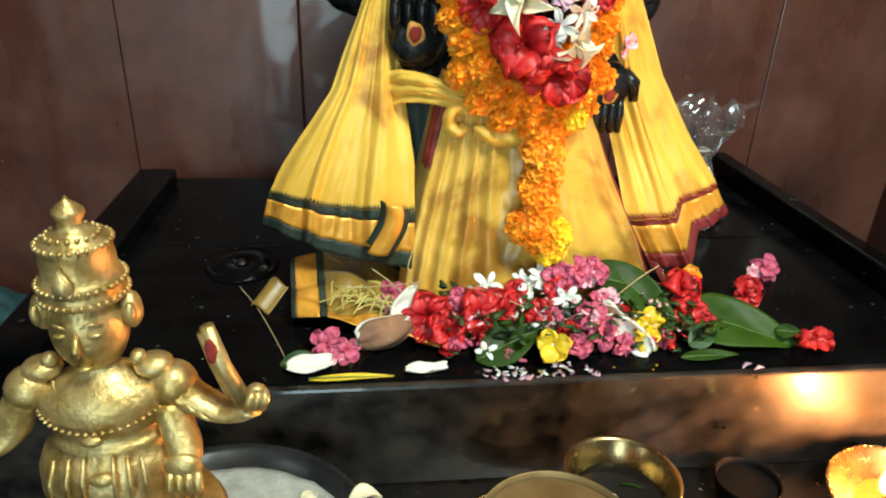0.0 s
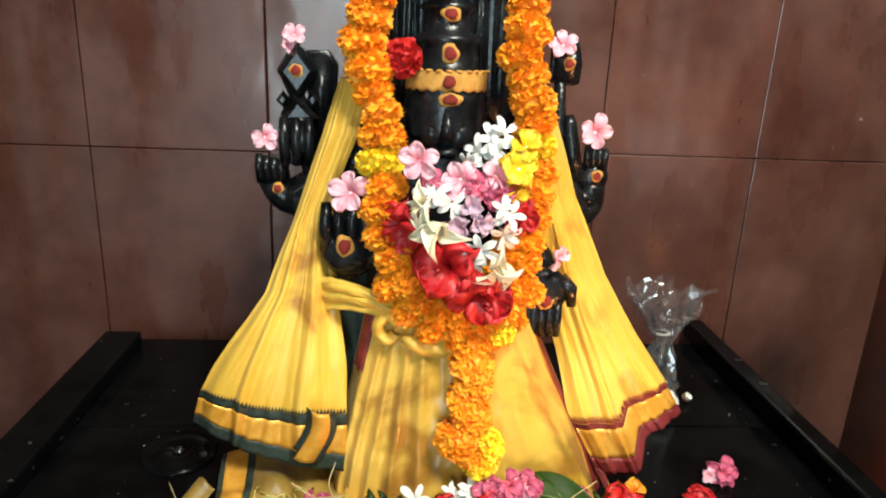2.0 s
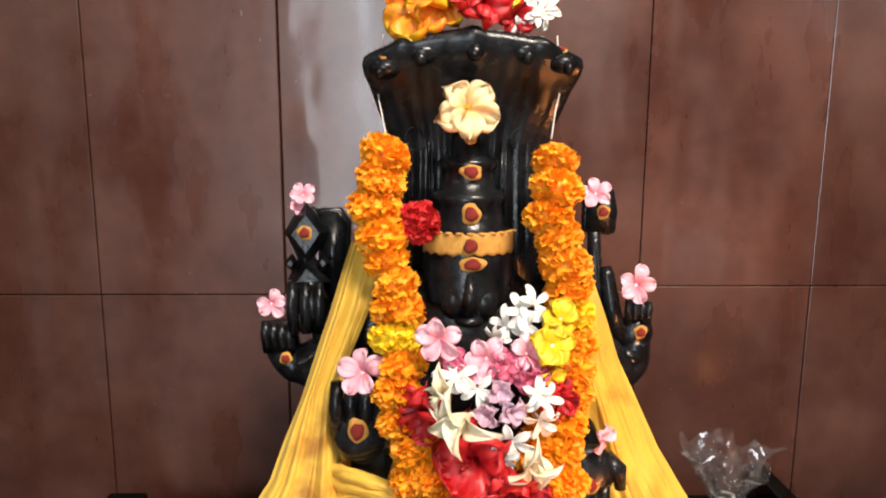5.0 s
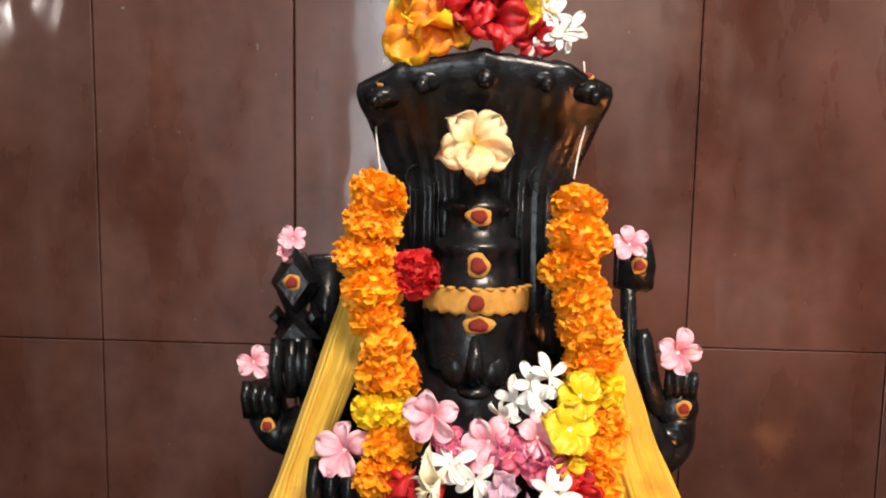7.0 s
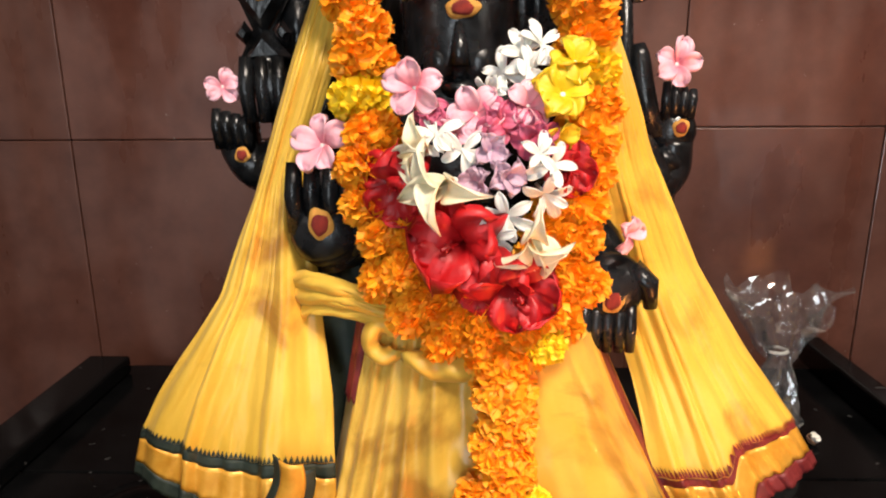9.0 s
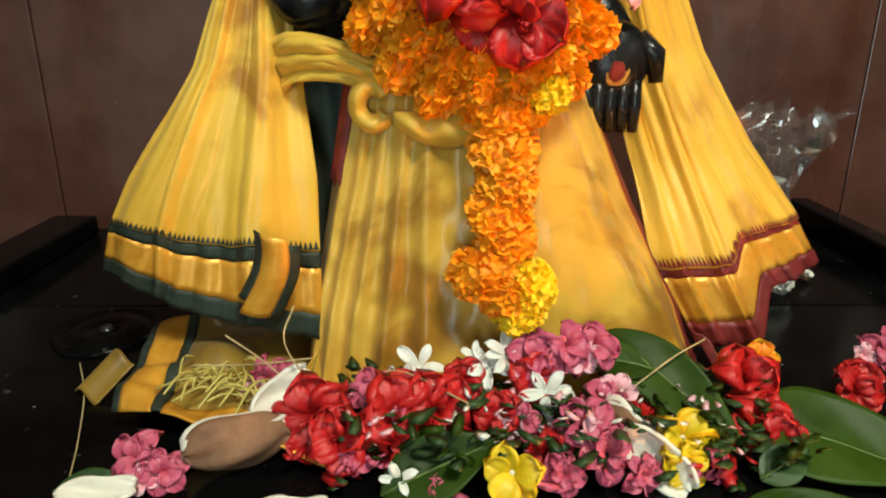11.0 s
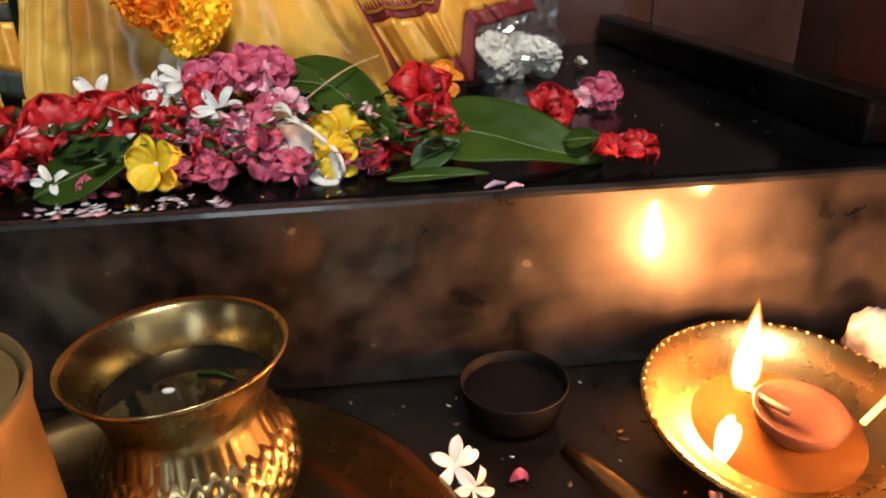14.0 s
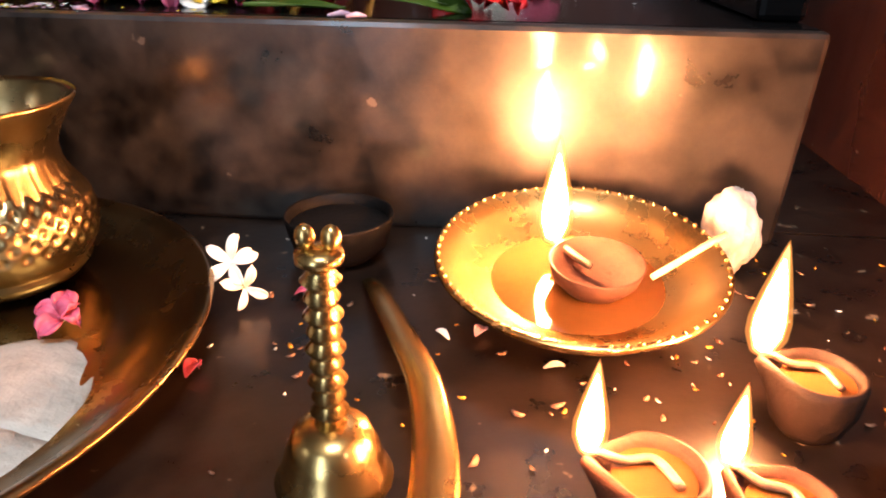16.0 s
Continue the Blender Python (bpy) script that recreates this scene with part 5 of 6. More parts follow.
# offerings heaped before the statue
HP = "in the heap on the plinth"
for kind, x, y, z, s, face in (
    ("red", -0.014, 0.640, 0.282, 0.85, (-0.2, -1, 0.5)), ("red", 0.000, 0.622, 0.276, 0.7, (0, -1, 0.7)), ("red", 0.030, 0.636, 0.282, 0.85, (0.1, -1, 0.8)), ("rose", 0.020, 0.648, 0.290, 1.1, (0, -1, 0.9)), ("rose", 0.036, 0.640, 0.288, 1.0, (0.2, -1, 0.7)), ("red", 0.056, 0.640, 0.286, 0.75, (0.2, -1, 0.5)), ("red", 0.072, 0.658, 0.294, 0.5, (0.2, -1, 0.6)),
    ("white", 0.046, 0.662, 0.302, 1.05, (-0.1, -1, 0.7)), ("white", 0.038, 0.660, 0.294, 0.9, (-0.4, -1, 0.3)), ("white", 0.090, 0.662, 0.302, 1.0, (0, -1, 0.9)), ("white", 0.100, 0.662, 0.309, 1.05, (0.3, -1, 0.8)), ("white", 0.082, 0.664, 0.306, 0.8, (-0.4, -1, 0.6)), ("white", 0.124, 0.644, 0.294, 1.05, (0.1, -1, 0.5)), ("white", 0.120, 0.640, 0.282, 0.8, (-0.2, -1, 0.1)),
    ("rose", 0.118, 0.662, 0.308, 1.2, (0, -1, 0.9)), ("rose", 0.136, 0.664, 0.314, 1.2, (0.1, -1, 1)), ("rose", 0.154, 0.666, 0.314, 1.1, (0.2, -1, 0.9)), ("pink", 0.146, 0.662, 0.310, 0.7, (0, -1, 1)), ("red", 0.116, 0.656, 0.298, 0.55, (0, -1, 0.5)), ("red", 0.094, 0.634, 0.284, 0.5, (-0.1, -1, 0.6)),
    ("rose", 0.142, 0.622, 0.282, 1.25, (0, -1, 0.7)), ("rose", 0.152, 0.610, 0.276, 1.1, (0.1, -1, 0.5)), ("pink", 0.144, 0.612, 0.284, 0.55, (0, -1, 0.6)), ("rose", 0.158, 0.640, 0.290, 0.9, (0.2, -1, 0.7)), ("pink", 0.166, 0.644, 0.294, 0.65, (0.2, -1, 0.6)), ("rose", 0.128, 0.598, 0.270, 0.8, (0, -1, 0.6)), ("rose", 0.170, 0.600, 0.268, 0.8, (0.3, -1, 0.4)),
    ("yellow", 0.098, 0.590, 0.277, 1.1, (-0.1, -1, 0.6)), ("yellow", 0.198, 0.616, 0.281, 1.2, (0.1, -1, 0.5)), ("yellow", 0.196, 0.606, 0.271, 0.9, (0, -1, 0.1)), ("rose", 0.214, 0.606, 0.270, 0.7, (0.4, -1, 0.3)), ("rose", 0.104, 0.600, 0.268, 0.6, (0.3, -1, 0.5)),
    ("red", 0.252, 0.664, 0.290, 0.75, (0.1, -1, 0.9)), ("red", 0.252, 0.646, 0.274, 0.75, (0, -1, 0.5)), ("rose", 0.212, 0.672, 0.292, 0.9, (0.1, -1, 0.8)), ("red", 0.264, 0.632, 0.270, 0.5, (-0.1, -1, 0.4)), ("sunset", 0.268, 0.676, 0.298, 0.4, (0.4, -1, 0.8)),
    ("red", 0.340, 0.690, 0.270, 0.62, (0.1, -1, 0.6)), ("red", 0.352, 0.700, 0.268, 0.5, (0.3, -0.6, 1)), ("rose", 0.402, 0.752, 0.268, 1.15, (0.1, -1, 0.7)), ("pink", 0.384, 0.748, 0.266, 0.5, (-0.2, -1, 0.5)), ("red", 0.362, 0.592, 0.264, 0.5, (0.2, -0.4, 1)), ("red", 0.378, 0.600, 0.264, 0.45, (0.3, -0.3, 1)),
    ("rose", -0.112, 0.612, 0.270, 1.15, (-0.1, -1, 0.6)), ("rose", -0.096, 0.604, 0.268, 0.9, (0.1, -1, 0.6)), ("pink", -0.106, 0.600, 0.266, 0.5, (0, -1, 0.6)), ("rose", -0.050, 0.672, 0.290, 1.0, (-0.2, -1, 0.5)), ("pink", -0.056, 0.664, 0.284, 0.6, (-0.3, -1, 0.4)),
    ("white", 0.036, 0.596, 0.268, 0.7, (0, -1, 0.7)), ("white", 0.050, 0.600, 0.272, 0.65, (0.2, -1, 0.8)), ("white", 0.060, 0.618, 0.278, 0.6, (0, -1, 0.9)), ("rose", 0.058, 0.590, 0.265, 0.5, (0, -1, 0.9)), ("rose", 0.110, 0.634, 0.280, 0.7, (0, -1, 0.6)), ("lilac", 0.100, 0.628, 0.280, 0.7, (0, -1, 0.6)),
    ("rose", 0.010, 0.610, 0.272, 0.7, (0, -1, 0.8)), ("red", 0.046, 0.618, 0.272, 0.6, (0, -1, 0.8)), ("rose", 0.074, 0.612, 0.272, 0.6, (0, -1, 0.8)), ("redrose", 0.178, 0.632, 0.276, 0.7, (0, -1, 0.8)), ("red", 0.124, 0.618, 0.270, 0.5, (0, -1, 0.8)), ("red", 0.226, 0.640, 0.268, 0.5, (0, -1, 0.8)),
):
    flower(kind, x, y, z, face, s, HP)


def shell_piece(label, x, y, z, L, W, rot, inside="coconut"):
    """A broken piece of coconut: brown husk outside, white flesh inside."""
    def f(u, v):
        a, b_ = (u - 0.5) * 2, (v - 0.5) * 2
        k = max(0.05, math.sqrt(max(0, 1 - abs(b_) ** 2.4)))
        return Vector((b_ * L / 2, a * W / 2 * k, 0.35 * W * (a * a * k + b_ * b_ * 0.8) + 0.0012 * math.sin(11 * u + 9 * v)))
    e = empty("coconut_piece", x, y, z, label, "coconut piece", "coconut pieces on the plinth", rot=rot)
    part("husk", sheet(lambda u, v: f(u, v) - Vector((0, 0, 0.0048)), 0, 1, 0, 1, 16, 20, 0.001), M["husk"], e, "brown fibrous husk")
    part("flesh", sheet(f, 0.04, 0.96, 0.02, 0.98, 16, 20, 0.0022), M[inside], e, "white coconut flesh" if inside == "coconut" else "thin brown inner skin")


shell_piece("broken brown coconut husk piece with a fibrous outside", -0.055, 0.611, 0.2775, 0.062, 0.036, (-92, 6, 28))
shell_piece("broken coconut piece with white flesh", -0.039, 0.646, 0.291, 0.046, 0.022, (48, -18, 52))
shell_piece("white coconut chip at the plinth's edge", -0.128, 0.588, 0.2645, 0.042, 0.017, (30, 0, 12))
shell_piece("thin white coconut chip at the plinth's edge", -0.022, 0.581, 0.2618, 0.040, 0.009, (22, 0, 4))
shell_piece("broken coconut piece with white rim beside a yellow flower", 0.182, 0.608, 0.274, 0.050, 0.026, (75, 35, -25))
shell_piece("brown coconut husk piece among pink flowers", 0.170, 0.624, 0.282, 0.04, 0.022, (-60, 30, -30))
shell_piece("small white coconut chip on the plinth", 0.434, 0.928, 0.264, 0.014, 0.012, (40, 20, 30))

# loose petals, sprigs and crumbs that nobody could count
srng = random.Random(77)


def scatter(name, label, material, n, area, zr, size, flat=0.4, category="petals"):
    bm = bmesh.new()
    for _ in range(n):
        x, y, z = srng.uniform(*area[0]), srng.uniform(*area[1]), srng.uniform(*zr)
        s = size * srng.uniform(0.5, 1.3)
        m = Matrix.Translation((x, y, z)) @ pose(0, 0, 0, srng.uniform(-50, 50) * flat, srng.uniform(-50, 50) * flat, srng.uniform(0, 360))
        vs = []
        for k in range(7):
            a = 2 * math.pi * k / 7
            r = s * srng.uniform(0.75, 1.1)
            vs.append(bm.verts.new(m @ Vector((r * math.cos(a), 0.48 * r * math.sin(a), 0.12 * s * math.cos(2 * a)))))
        c = bm.verts.new(m @ Vector((0, 0, 0.10 * s)))
        d = bm.verts.new(m @ Vector((0, 0, -0.1 * s)))
        for k in range(7):
            bm.faces.new((vs[k], vs[(k + 1) % 7], c))
            bm.faces.new((vs[(k + 1) % 7], vs[k], d))
    return thing(name, bm, material, label, category, kind="stuff")


scatter("loose_petals", "loose red and dark petals under the flower heap", M["red"], 110, ((-0.03, 0.24), (0.60, 0.68)), (0.262, 0.276), 0.009)
scatter("loose_petals", "loose pink petals under the flower heap", M["rose"], 90, ((0.0, 0.22), (0.585, 0.67)), (0.261, 0.280), 0.007)
scatter("sprig_leaves", "small dark green leaves among the flowers", M["stalk"], 260, ((0.0, 0.26), (0.59, 0.68)), (0.262, 0.298), 0.009)
scatter("petal_crumbs", "small white petal crumbs at the plinth's edge", M["white"], 26, ((0.04, 0.13), (0.565, 0.585)), (0.2590, 0.2600), 0.004, 0.1)
scatter("petal_crumbs", "wet grey petal crumbs at the plinth's edge", M["lilac"], 26, ((0.03, 0.14), (0.563, 0.582)), (0.2590, 0.2600), 0.005, 0.1)
scatter("grain_crumbs", "pale grains strewn on the plinth", M["white"], 60, ((-0.30, 0.52), (0.60, 1.05)), (0.2588, 0.2594), 0.0013, 0.1, "grains")
scatter("grain_crumbs", "yellow petal crumbs at the plinth's edge", M["yellow"], 7, ((0.08, 0.20), (0.566, 0.580)), (0.2590, 0.2596), 0.003, 0.1)

scatter("loose_petals", "small pink petals strewn over the flower heap", M["pink"], 70, ((0.0, 0.23), (0.60, 0.672)), (0.276, 0.300), 0.0055, 0.8)
scatter("loose_petals", "small white petals strewn over the flower heap", M["white"], 60, ((0.02, 0.22), (0.60, 0.672)), (0.274, 0.302), 0.0045, 0.8)
scatter("sprig_leaves", "narrow bright green leaves among the flowers", M["leaf"], 120, ((0.02, 0.27), (0.592, 0.672)), (0.264, 0.300), 0.008, 0.9)

straws = [[(-0.03, 0.66, 0.285), (-0.05, 0.655, 0.31), (-0.07, 0.65, 0.33)], [(-0.02, 0.66, 0.28), (0.03, 0.650, 0.306), (0.075, 0.622, 0.300)], [(-0.10, 0.668, 0.30), (-0.06, 0.660, 0.305), (-0.02, 0.655, 0.312)], [(0.165, 0.64, 0.29), (0.20, 0.652, 0.312), (0.225, 0.664, 0.320)], [(-0.02, 0.655, 0.29), (-0.035, 0.65, 0.325), (-0.03, 0.66, 0.345)]]
for pts in straws:
    thing("straw", tube(smooth_path(pts, 6), 0.0006, 5), M["straw"], "thin dry grass stalk among the flowers", "straw", "grass stalks")
for k in range(44):
    a, r, h = srng.uniform(0, 6.28), srng.uniform(0.008, 0.020), srng.uniform(0.002, 0.011)
    x, y = -0.080 + srng.uniform(-0.030, 0.034), 0.664 + srng.uniform(-0.016, 0.022)
    c, s = math.cos(a), math.sin(a)
    thing("straw", tube(smooth_path([(x - r * c, y - r * s, 0.2855), (x + srng.uniform(-0.004, 0.004), y + srng.uniform(-0.004, 0.004), 0.287 + h), (x + r * c, y + r * s, 0.286 + 0.5 * h)], 5), 0.0008, 5), M["strand"], "pale yellow flower strand on the cloth end", "straw", "yellow strands")
thing("thread", tube([(0.094, 0.785, 0.905), (0.140, 0.840, 1.010), (0.300, 1.010, 1.330), (0.430, 1.153, 1.620)], 0.0007, 6), M["thread"], "white thread running from the hood flowers up to the wall", "thread")
thing("thread", tube(smooth_path([(-0.215, 0.745, 0.262), (-0.190, 0.700, 0.2605), (-0.165, 0.640, 0.2605), (-0.150, 0.600, 0.262), (-0.142, 0.584, 0.262)], 8), 0.0005, 6), M["straw"], "loose pale thread lying on the plinth", "thread")

# clear plastic bag behind the statue
def bag_f(u, v):
    a = 2 * math.pi * u
    r, cx, cz = lerp_table([(0, 0.004, 0.362, 0.262), (0.06, 0.042, 0.362, 0.262), (0.25, 0.045, 0.363, 0.286), (0.45, 0.024, 0.378, 0.325), (0.60, 0.009, 0.384, 0.358), (0.70, 0.020, 0.383, 0.380), (1.0, 0.050, 0.377, 0.430)], v)
    crumple = 1 + 0.42 * noise.noise(Vector((3 * math.cos(a), 3 * math.sin(a), v * 9))) + 0.25 * math.sin(7 * a + 3 * v) * (v if v > 0.6 else 0.3)
    return Vector((cx + r * crumple * math.cos(a), 0.915 + 0.6 * r * crumple * math.sin(a), max(SLAB_Z + 0.002, cz + 0.035 * noise.noise(Vector((1.3 * math.cos(a) * 2, 1.3 * math.sin(a) * 2, v * 3))) * v)))


bag = empty("plastic_bag", 0.366, 0.925, SLAB_Z, "crumpled clear plastic bag tied with a band on the plinth", "plastic bag")
binv = bag.matrix_world.inverted()
film = part("film", sheet(bag_f, 0, 1, 0, 1, 44, 40, 0.0006), M["plastic"], bag, smooth=False)
film.matrix_parent_inverse = binv
for k in range(3):
    bb = bmesh.new()
    bmesh.ops.create_icosphere(bb, subdivisions=4, radius=0.0235 - 0.002 * k)
    for v in bb.verts:
        v.co *= 1 + 0.5 * noise.noise(v.co * 60 + Vector((k, 2 * k, 0))) - 0.35 * abs(noise.noise(v.co * 150 + Vector((0, k, 3))))
    o = part("lump", bb, M["coconut"], bag, "crumpled white lump inside the bag", smooth=False)
    o.matrix_parent_inverse = binv
    o.matrix_basis = pose(0.336 + 0.025 * k, 0.896 + 0.010 * (k % 2), SLAB_Z + 0.0225 - 0.002 * k)
part("tie_band", tube([Vector((0.384 + 0.0105 * math.cos(t * 0.5236), 0.925 + 0.009 * math.sin(t * 0.5236), 0.364)) for t in range(13)], 0.0018, 6), M["thread"], film)

# ---- on the ledge: vessels, lamps, bell ----
LZ = 0.138 - 0.008


def vessel(name, label, category, x, y, z, profile, material, seg=48, rot=(0, 0, 0), liquid=None, group=""):
    e = empty(name, x, y, z, label, category, group, rot=rot)
    part("body", lathe(profile, seg), material, e)
    if liquid:
        r, h, m, nm = liquid
        part(nm, lathe([(0, h), (r * 0.5, h + 0.0002), (r, h)], 36), m, e)
    return e


def beads(e, r, z, n, s, material, name="bead"):
    me = None
    for k in range(n):
        a = 2 * math.pi * k / n
        if me is None:
            bm = bmesh.new()
            ball(bm, (0, 0, 0), (s, s, s), seg=8, rings=6)
            me = mesh_of(bm, name, material)
        o = part(name, me, None, e)
        o.matrix_basis = pose(r * math.cos(a), r * math.sin(a), z)


plate = vessel("brass_plate", "large dull brass plate with a raised rim on the wet ledge", "plate", 0.098, 0.386, LEDGE_Z,
               [(0, 0.004), (0.10, 0.004), (0.104, 0.0065), (0.118, 0.0065), (0.122, 0.005), (0.140, 0.009), (0.152, 0.018), (0.159, 0.0225), (0.162, 0.022), (0.1615, 0.020), (0.154, 0.015), (0.142, 0.005), (0.13, 0.0), (0, 0.0)], M["oldbrass"], 72)
pot = empty("brass_pot", 0.130, 0.467, LEDGE_Z + 0.0065, "hammered brass water pot with a flared rim on the plate", "pot")
outer = [(0.0, 0.0), (0.027, 0.0), (0.034, 0.004), (0.0395, 0.010)]
for k in range(37):
    h = 0.012 + 0.046 * k / 36
    outer.append((0.0465 - 0.0105 * abs((h - 0.033) / 0.023) ** 2.2, h))
outer += [(0.0345, 0.066), (0.0350, 0.071), (0.0385, 0.079), (0.0440, 0.088), (0.0472, 0.0925), (0.0478, 0.0942), (0.0472, 0.0948)]
inner = [(0.0445, 0.0915), (0.0395, 0.083), (0.0365, 0.076), (0.0345, 0.070), (0.035, 0.062), (0.041, 0.048), (0.043, 0.032), (0.038, 0.014), (0.026, 0.003), (0.0, 0.003)]
pot_body = lathe(outer + inner, 248)
for v in pot_body.verts:
    r = math.hypot(v.co.x, v.co.y)
    if 0.024 < v.co.z < 0.0590 and r > 0.0458 - 0.0105 * abs((v.co.z - 0.033) / 0.023) ** 2.2 - 0.0012:
        a = math.atan2(v.co.y, v.co.x)
        row = v.co.z / 0.0050
        k = 1 - 0.0013 / r * max(0, math.cos(31 * a + math.pi * (int(row) % 2)) * math.sin(math.pi * (row % 1)))
        v.co.x *= k
        v.co.y *= k
part("body", pot_body, M["potbrass"], pot)
part("water", lathe([(0, 0.0735), (0.018, 0.0737), (0.0352, 0.0735)], 36), M["water"], pot)
bmb = tube([(0.004, 0.010, 0.0745), (0.014, 0.008, 0.0747), (0.022, 0.003, 0.0745)], [0.0012, 0.0010, 0.0005], 6)
part("floating_stalk", bmb, M["leaf"], pot)
bmb = bmesh.new()
ball(bmb, (-0.006, -0.002, 0.0742), (0.003, 0.002, 0.0012), seg=8, rings=6)
part("floating_petal", bmb, M["white"], pot)
bowl = vessel("brass_bowl", "tall dusty brass bowl closed with a flat lid", "bowl", 0.052, 0.386, LEDGE_Z + 0.0045,
              [(0, 0.002), (0.030, 0.002), (0.044, 0.02), (0.052, 0.06), (0.053, 0.114), (0.0560, 0.128), (0.0570, 0.1288), (0.0578, 0.126), (0.055, 0.114), (0.055, 0.06), (0.046, 0.018), (0.032, 0.0), (0, 0)], M["dusty"], 48, liquid=(0.0535, 0.1245, M["dusty"], "lid"))
basin = vessel("dark_basin", "deep blackened steel basin of wet white flour", "basin", -0.190, 0.425, LEDGE_Z,
               [(0, 0.004), (0.070, 0.004), (0.092, 0.030), (0.108, 0.060), (0.116, 0.078), (0.1235, 0.081), (0.1250, 0.0795), (0.1235, 0.078), (0.111, 0.056), (0.096, 0.028), (0.074, 0.0), (0, 0)], M["steel"], 60)
thing("flour", sheet(lambda u, v: Vector((-0.190 + 0.110 * v * math.cos(6.2832 * u), 0.425 + 0.110 * v * math.sin(6.2832 * u), LEDGE_Z + 0.066 + 0.004 * (1 - v) + 0.0022 * noise.noise(Vector((9 * v * math.cos(6.2832 * u), 9 * v * math.sin(6.2832 * u), 1))))), 0, 1, 0.01, 1, 48, 20, 0.002), M["rice"], "wet white flour filling a dark basin", "flour")
for x, y, r, sc in ((-0.096, 0.474, 20, 0.9), (-0.112, 0.466, 150, 0.8), (-0.128, 0.470, 70, 0.7)):
    thing("fallen_petal", PET["cream"][0], None, "cream petal lying on the wet flour", "petal", "fallen petals", at=pose(x, y, LEDGE_Z + 0.070, 0, 0, r) @ Matrix.Scale(sc, 4))
thing("rice", sheet(lambda u, v: Vector((0.176 + 0.050 * v * math.cos(6.2832 * u), 0.352 + 0.062 * v * math.sin(6.2832 * u) * (1 + 0.15 * math.sin(12 * u)), LEDGE_Z + 0.0055 + 0.009 * (1 - v * v) + 0.0012 * noise.noise(Vector((14 * v * math.cos(6.2832 * u), 14 * v * math.sin(6.2832 * u), 5))))), 0, 1, 0.01, 1, 40, 16, 0.001), M["rice"], "small heap of white rice on a brass plate", "rice")
flower("rose", 0.188, 0.420, LEDGE_Z + 0.014, (0.1, -0.5, 1), 0.75, "lying on the brass plate", 5)
flower("white", 0.248, 0.468, LEDGE_Z + 0.022, (0.3, -0.8, 0.6), 0.9, "caught on the brass plate's rim")
flower("white", 0.256, 0.462, LEDGE_Z + 0.012, (0.8, -0.6, 0.3), 0.75, "caught on the brass plate's rim", 4)
cup = vessel("dark_cup", "small blackened metal cup of dark oil on the wet ledge", "cup", 0.289, 0.528, LEDGE_Z, [(0, 0.003), (0.018, 0.003), (0.026, 0.010), (0.0285, 0.020), (0.0300, 0.0265), (0.0310, 0.0268), (0.0312, 0.0255), (0.0298, 0.018), (0.027, 0.008), (0.018, 0.0), (0, 0)], M["soot"], 40, liquid=(0.0282, 0.0205, M["soot"], "oil"))

dish = vessel("brass_dish_lamp", "brass oil lamp dish with a beaded rim and burning wick", "oil lamp", 0.4205, 0.4825, LEDGE_Z + 0.0088, [(0, 0.003), (0.030, 0.003), (0.036, 0.006), (0.050, 0.009), (0.060, 0.016), (0.068, 0.023), (0.071, 0.0235), (0.0715, 0.0215), (0.062, 0.012), (0.050, 0.004), (0.036, 0.0), (0, 0)], M["brass"], 64, rot=(7, 0, 0))
beads(dish, 0.0695, 0.0236, 64, 0.0013, M["brass"])
part("oil", lathe([(0, 0.0075), (0.030, 0.0076), (0.0445, 0.0075)], 40), M["oil"], dish)
cupm = part("inner_cup", lathe([(0, 0.004), (0.014, 0.004), (0.021, 0.012), (0.0235, 0.020), (0.0225, 0.0205), (0.019, 0.013), (0.012, 0.007), (0, 0.007)], 36), M["clay"], dish, "small clay cup in the dish")
cupm.matrix_basis = pose(0.008, -0.004, 0.002)
dish_wick = part("wick", tube(smooth_path([(0.006, 0.000, 0.016), (-0.003, 0.008, 0.018), (-0.011, 0.018, 0.0195)], 6), 0.0020, 8), M["wick"], dish)
stick = thing("matchstick", tube([(0.452, 0.462, 0.160), (0.486, 0.476, 0.178)], [0.0016, 0.0016], 6), M["straw"], "pale wooden stick resting on the lamp dish's rim", "stick")


def flame(parent, x, y, z, h, lean=(0, 0)):
    """A pointed, glowing flame."""
    prof = [(0.0, 0.0), (0.22, 0.06), (0.36, 0.2), (0.38, 0.34), (0.30, 0.55), (0.17, 0.78), (0.06, 0.94), (0.0, 1.0)]
    bm = lathe([(r * h * 0.35, t * h) for r, t in prof], 18)
    for v in bm.verts:
        k = (v.co.z / h) ** 1.6
        v.co.x += lean[0] * k
        v.co.y += lean[1] * k
    o = part("flame", bm, M["flame"], parent)
    o.matrix_basis = pose(x, y, z)
    for k, m in ((1.25, "mantle"), (1.6, "mantle2")):
        bm = lathe([(r * h * 0.35 * k * (1 - 0.25 * t), -0.04 * h * k + t * h * (1 + 0.16 * k)) for r, t in prof], 18)
        for v in bm.verts:
            c = max(0, v.co.z / h) ** 1.6
            v.co.x += lean[0] * c
            v.co.y += lean[1] * c
        q = part("flame_mantle", bm, M[m], parent)
        q.matrix_basis = pose(x, y, z)


flame(dish_wick, -0.012, 0.019, 0.0185, 0.048, (-0.001, 0.002))


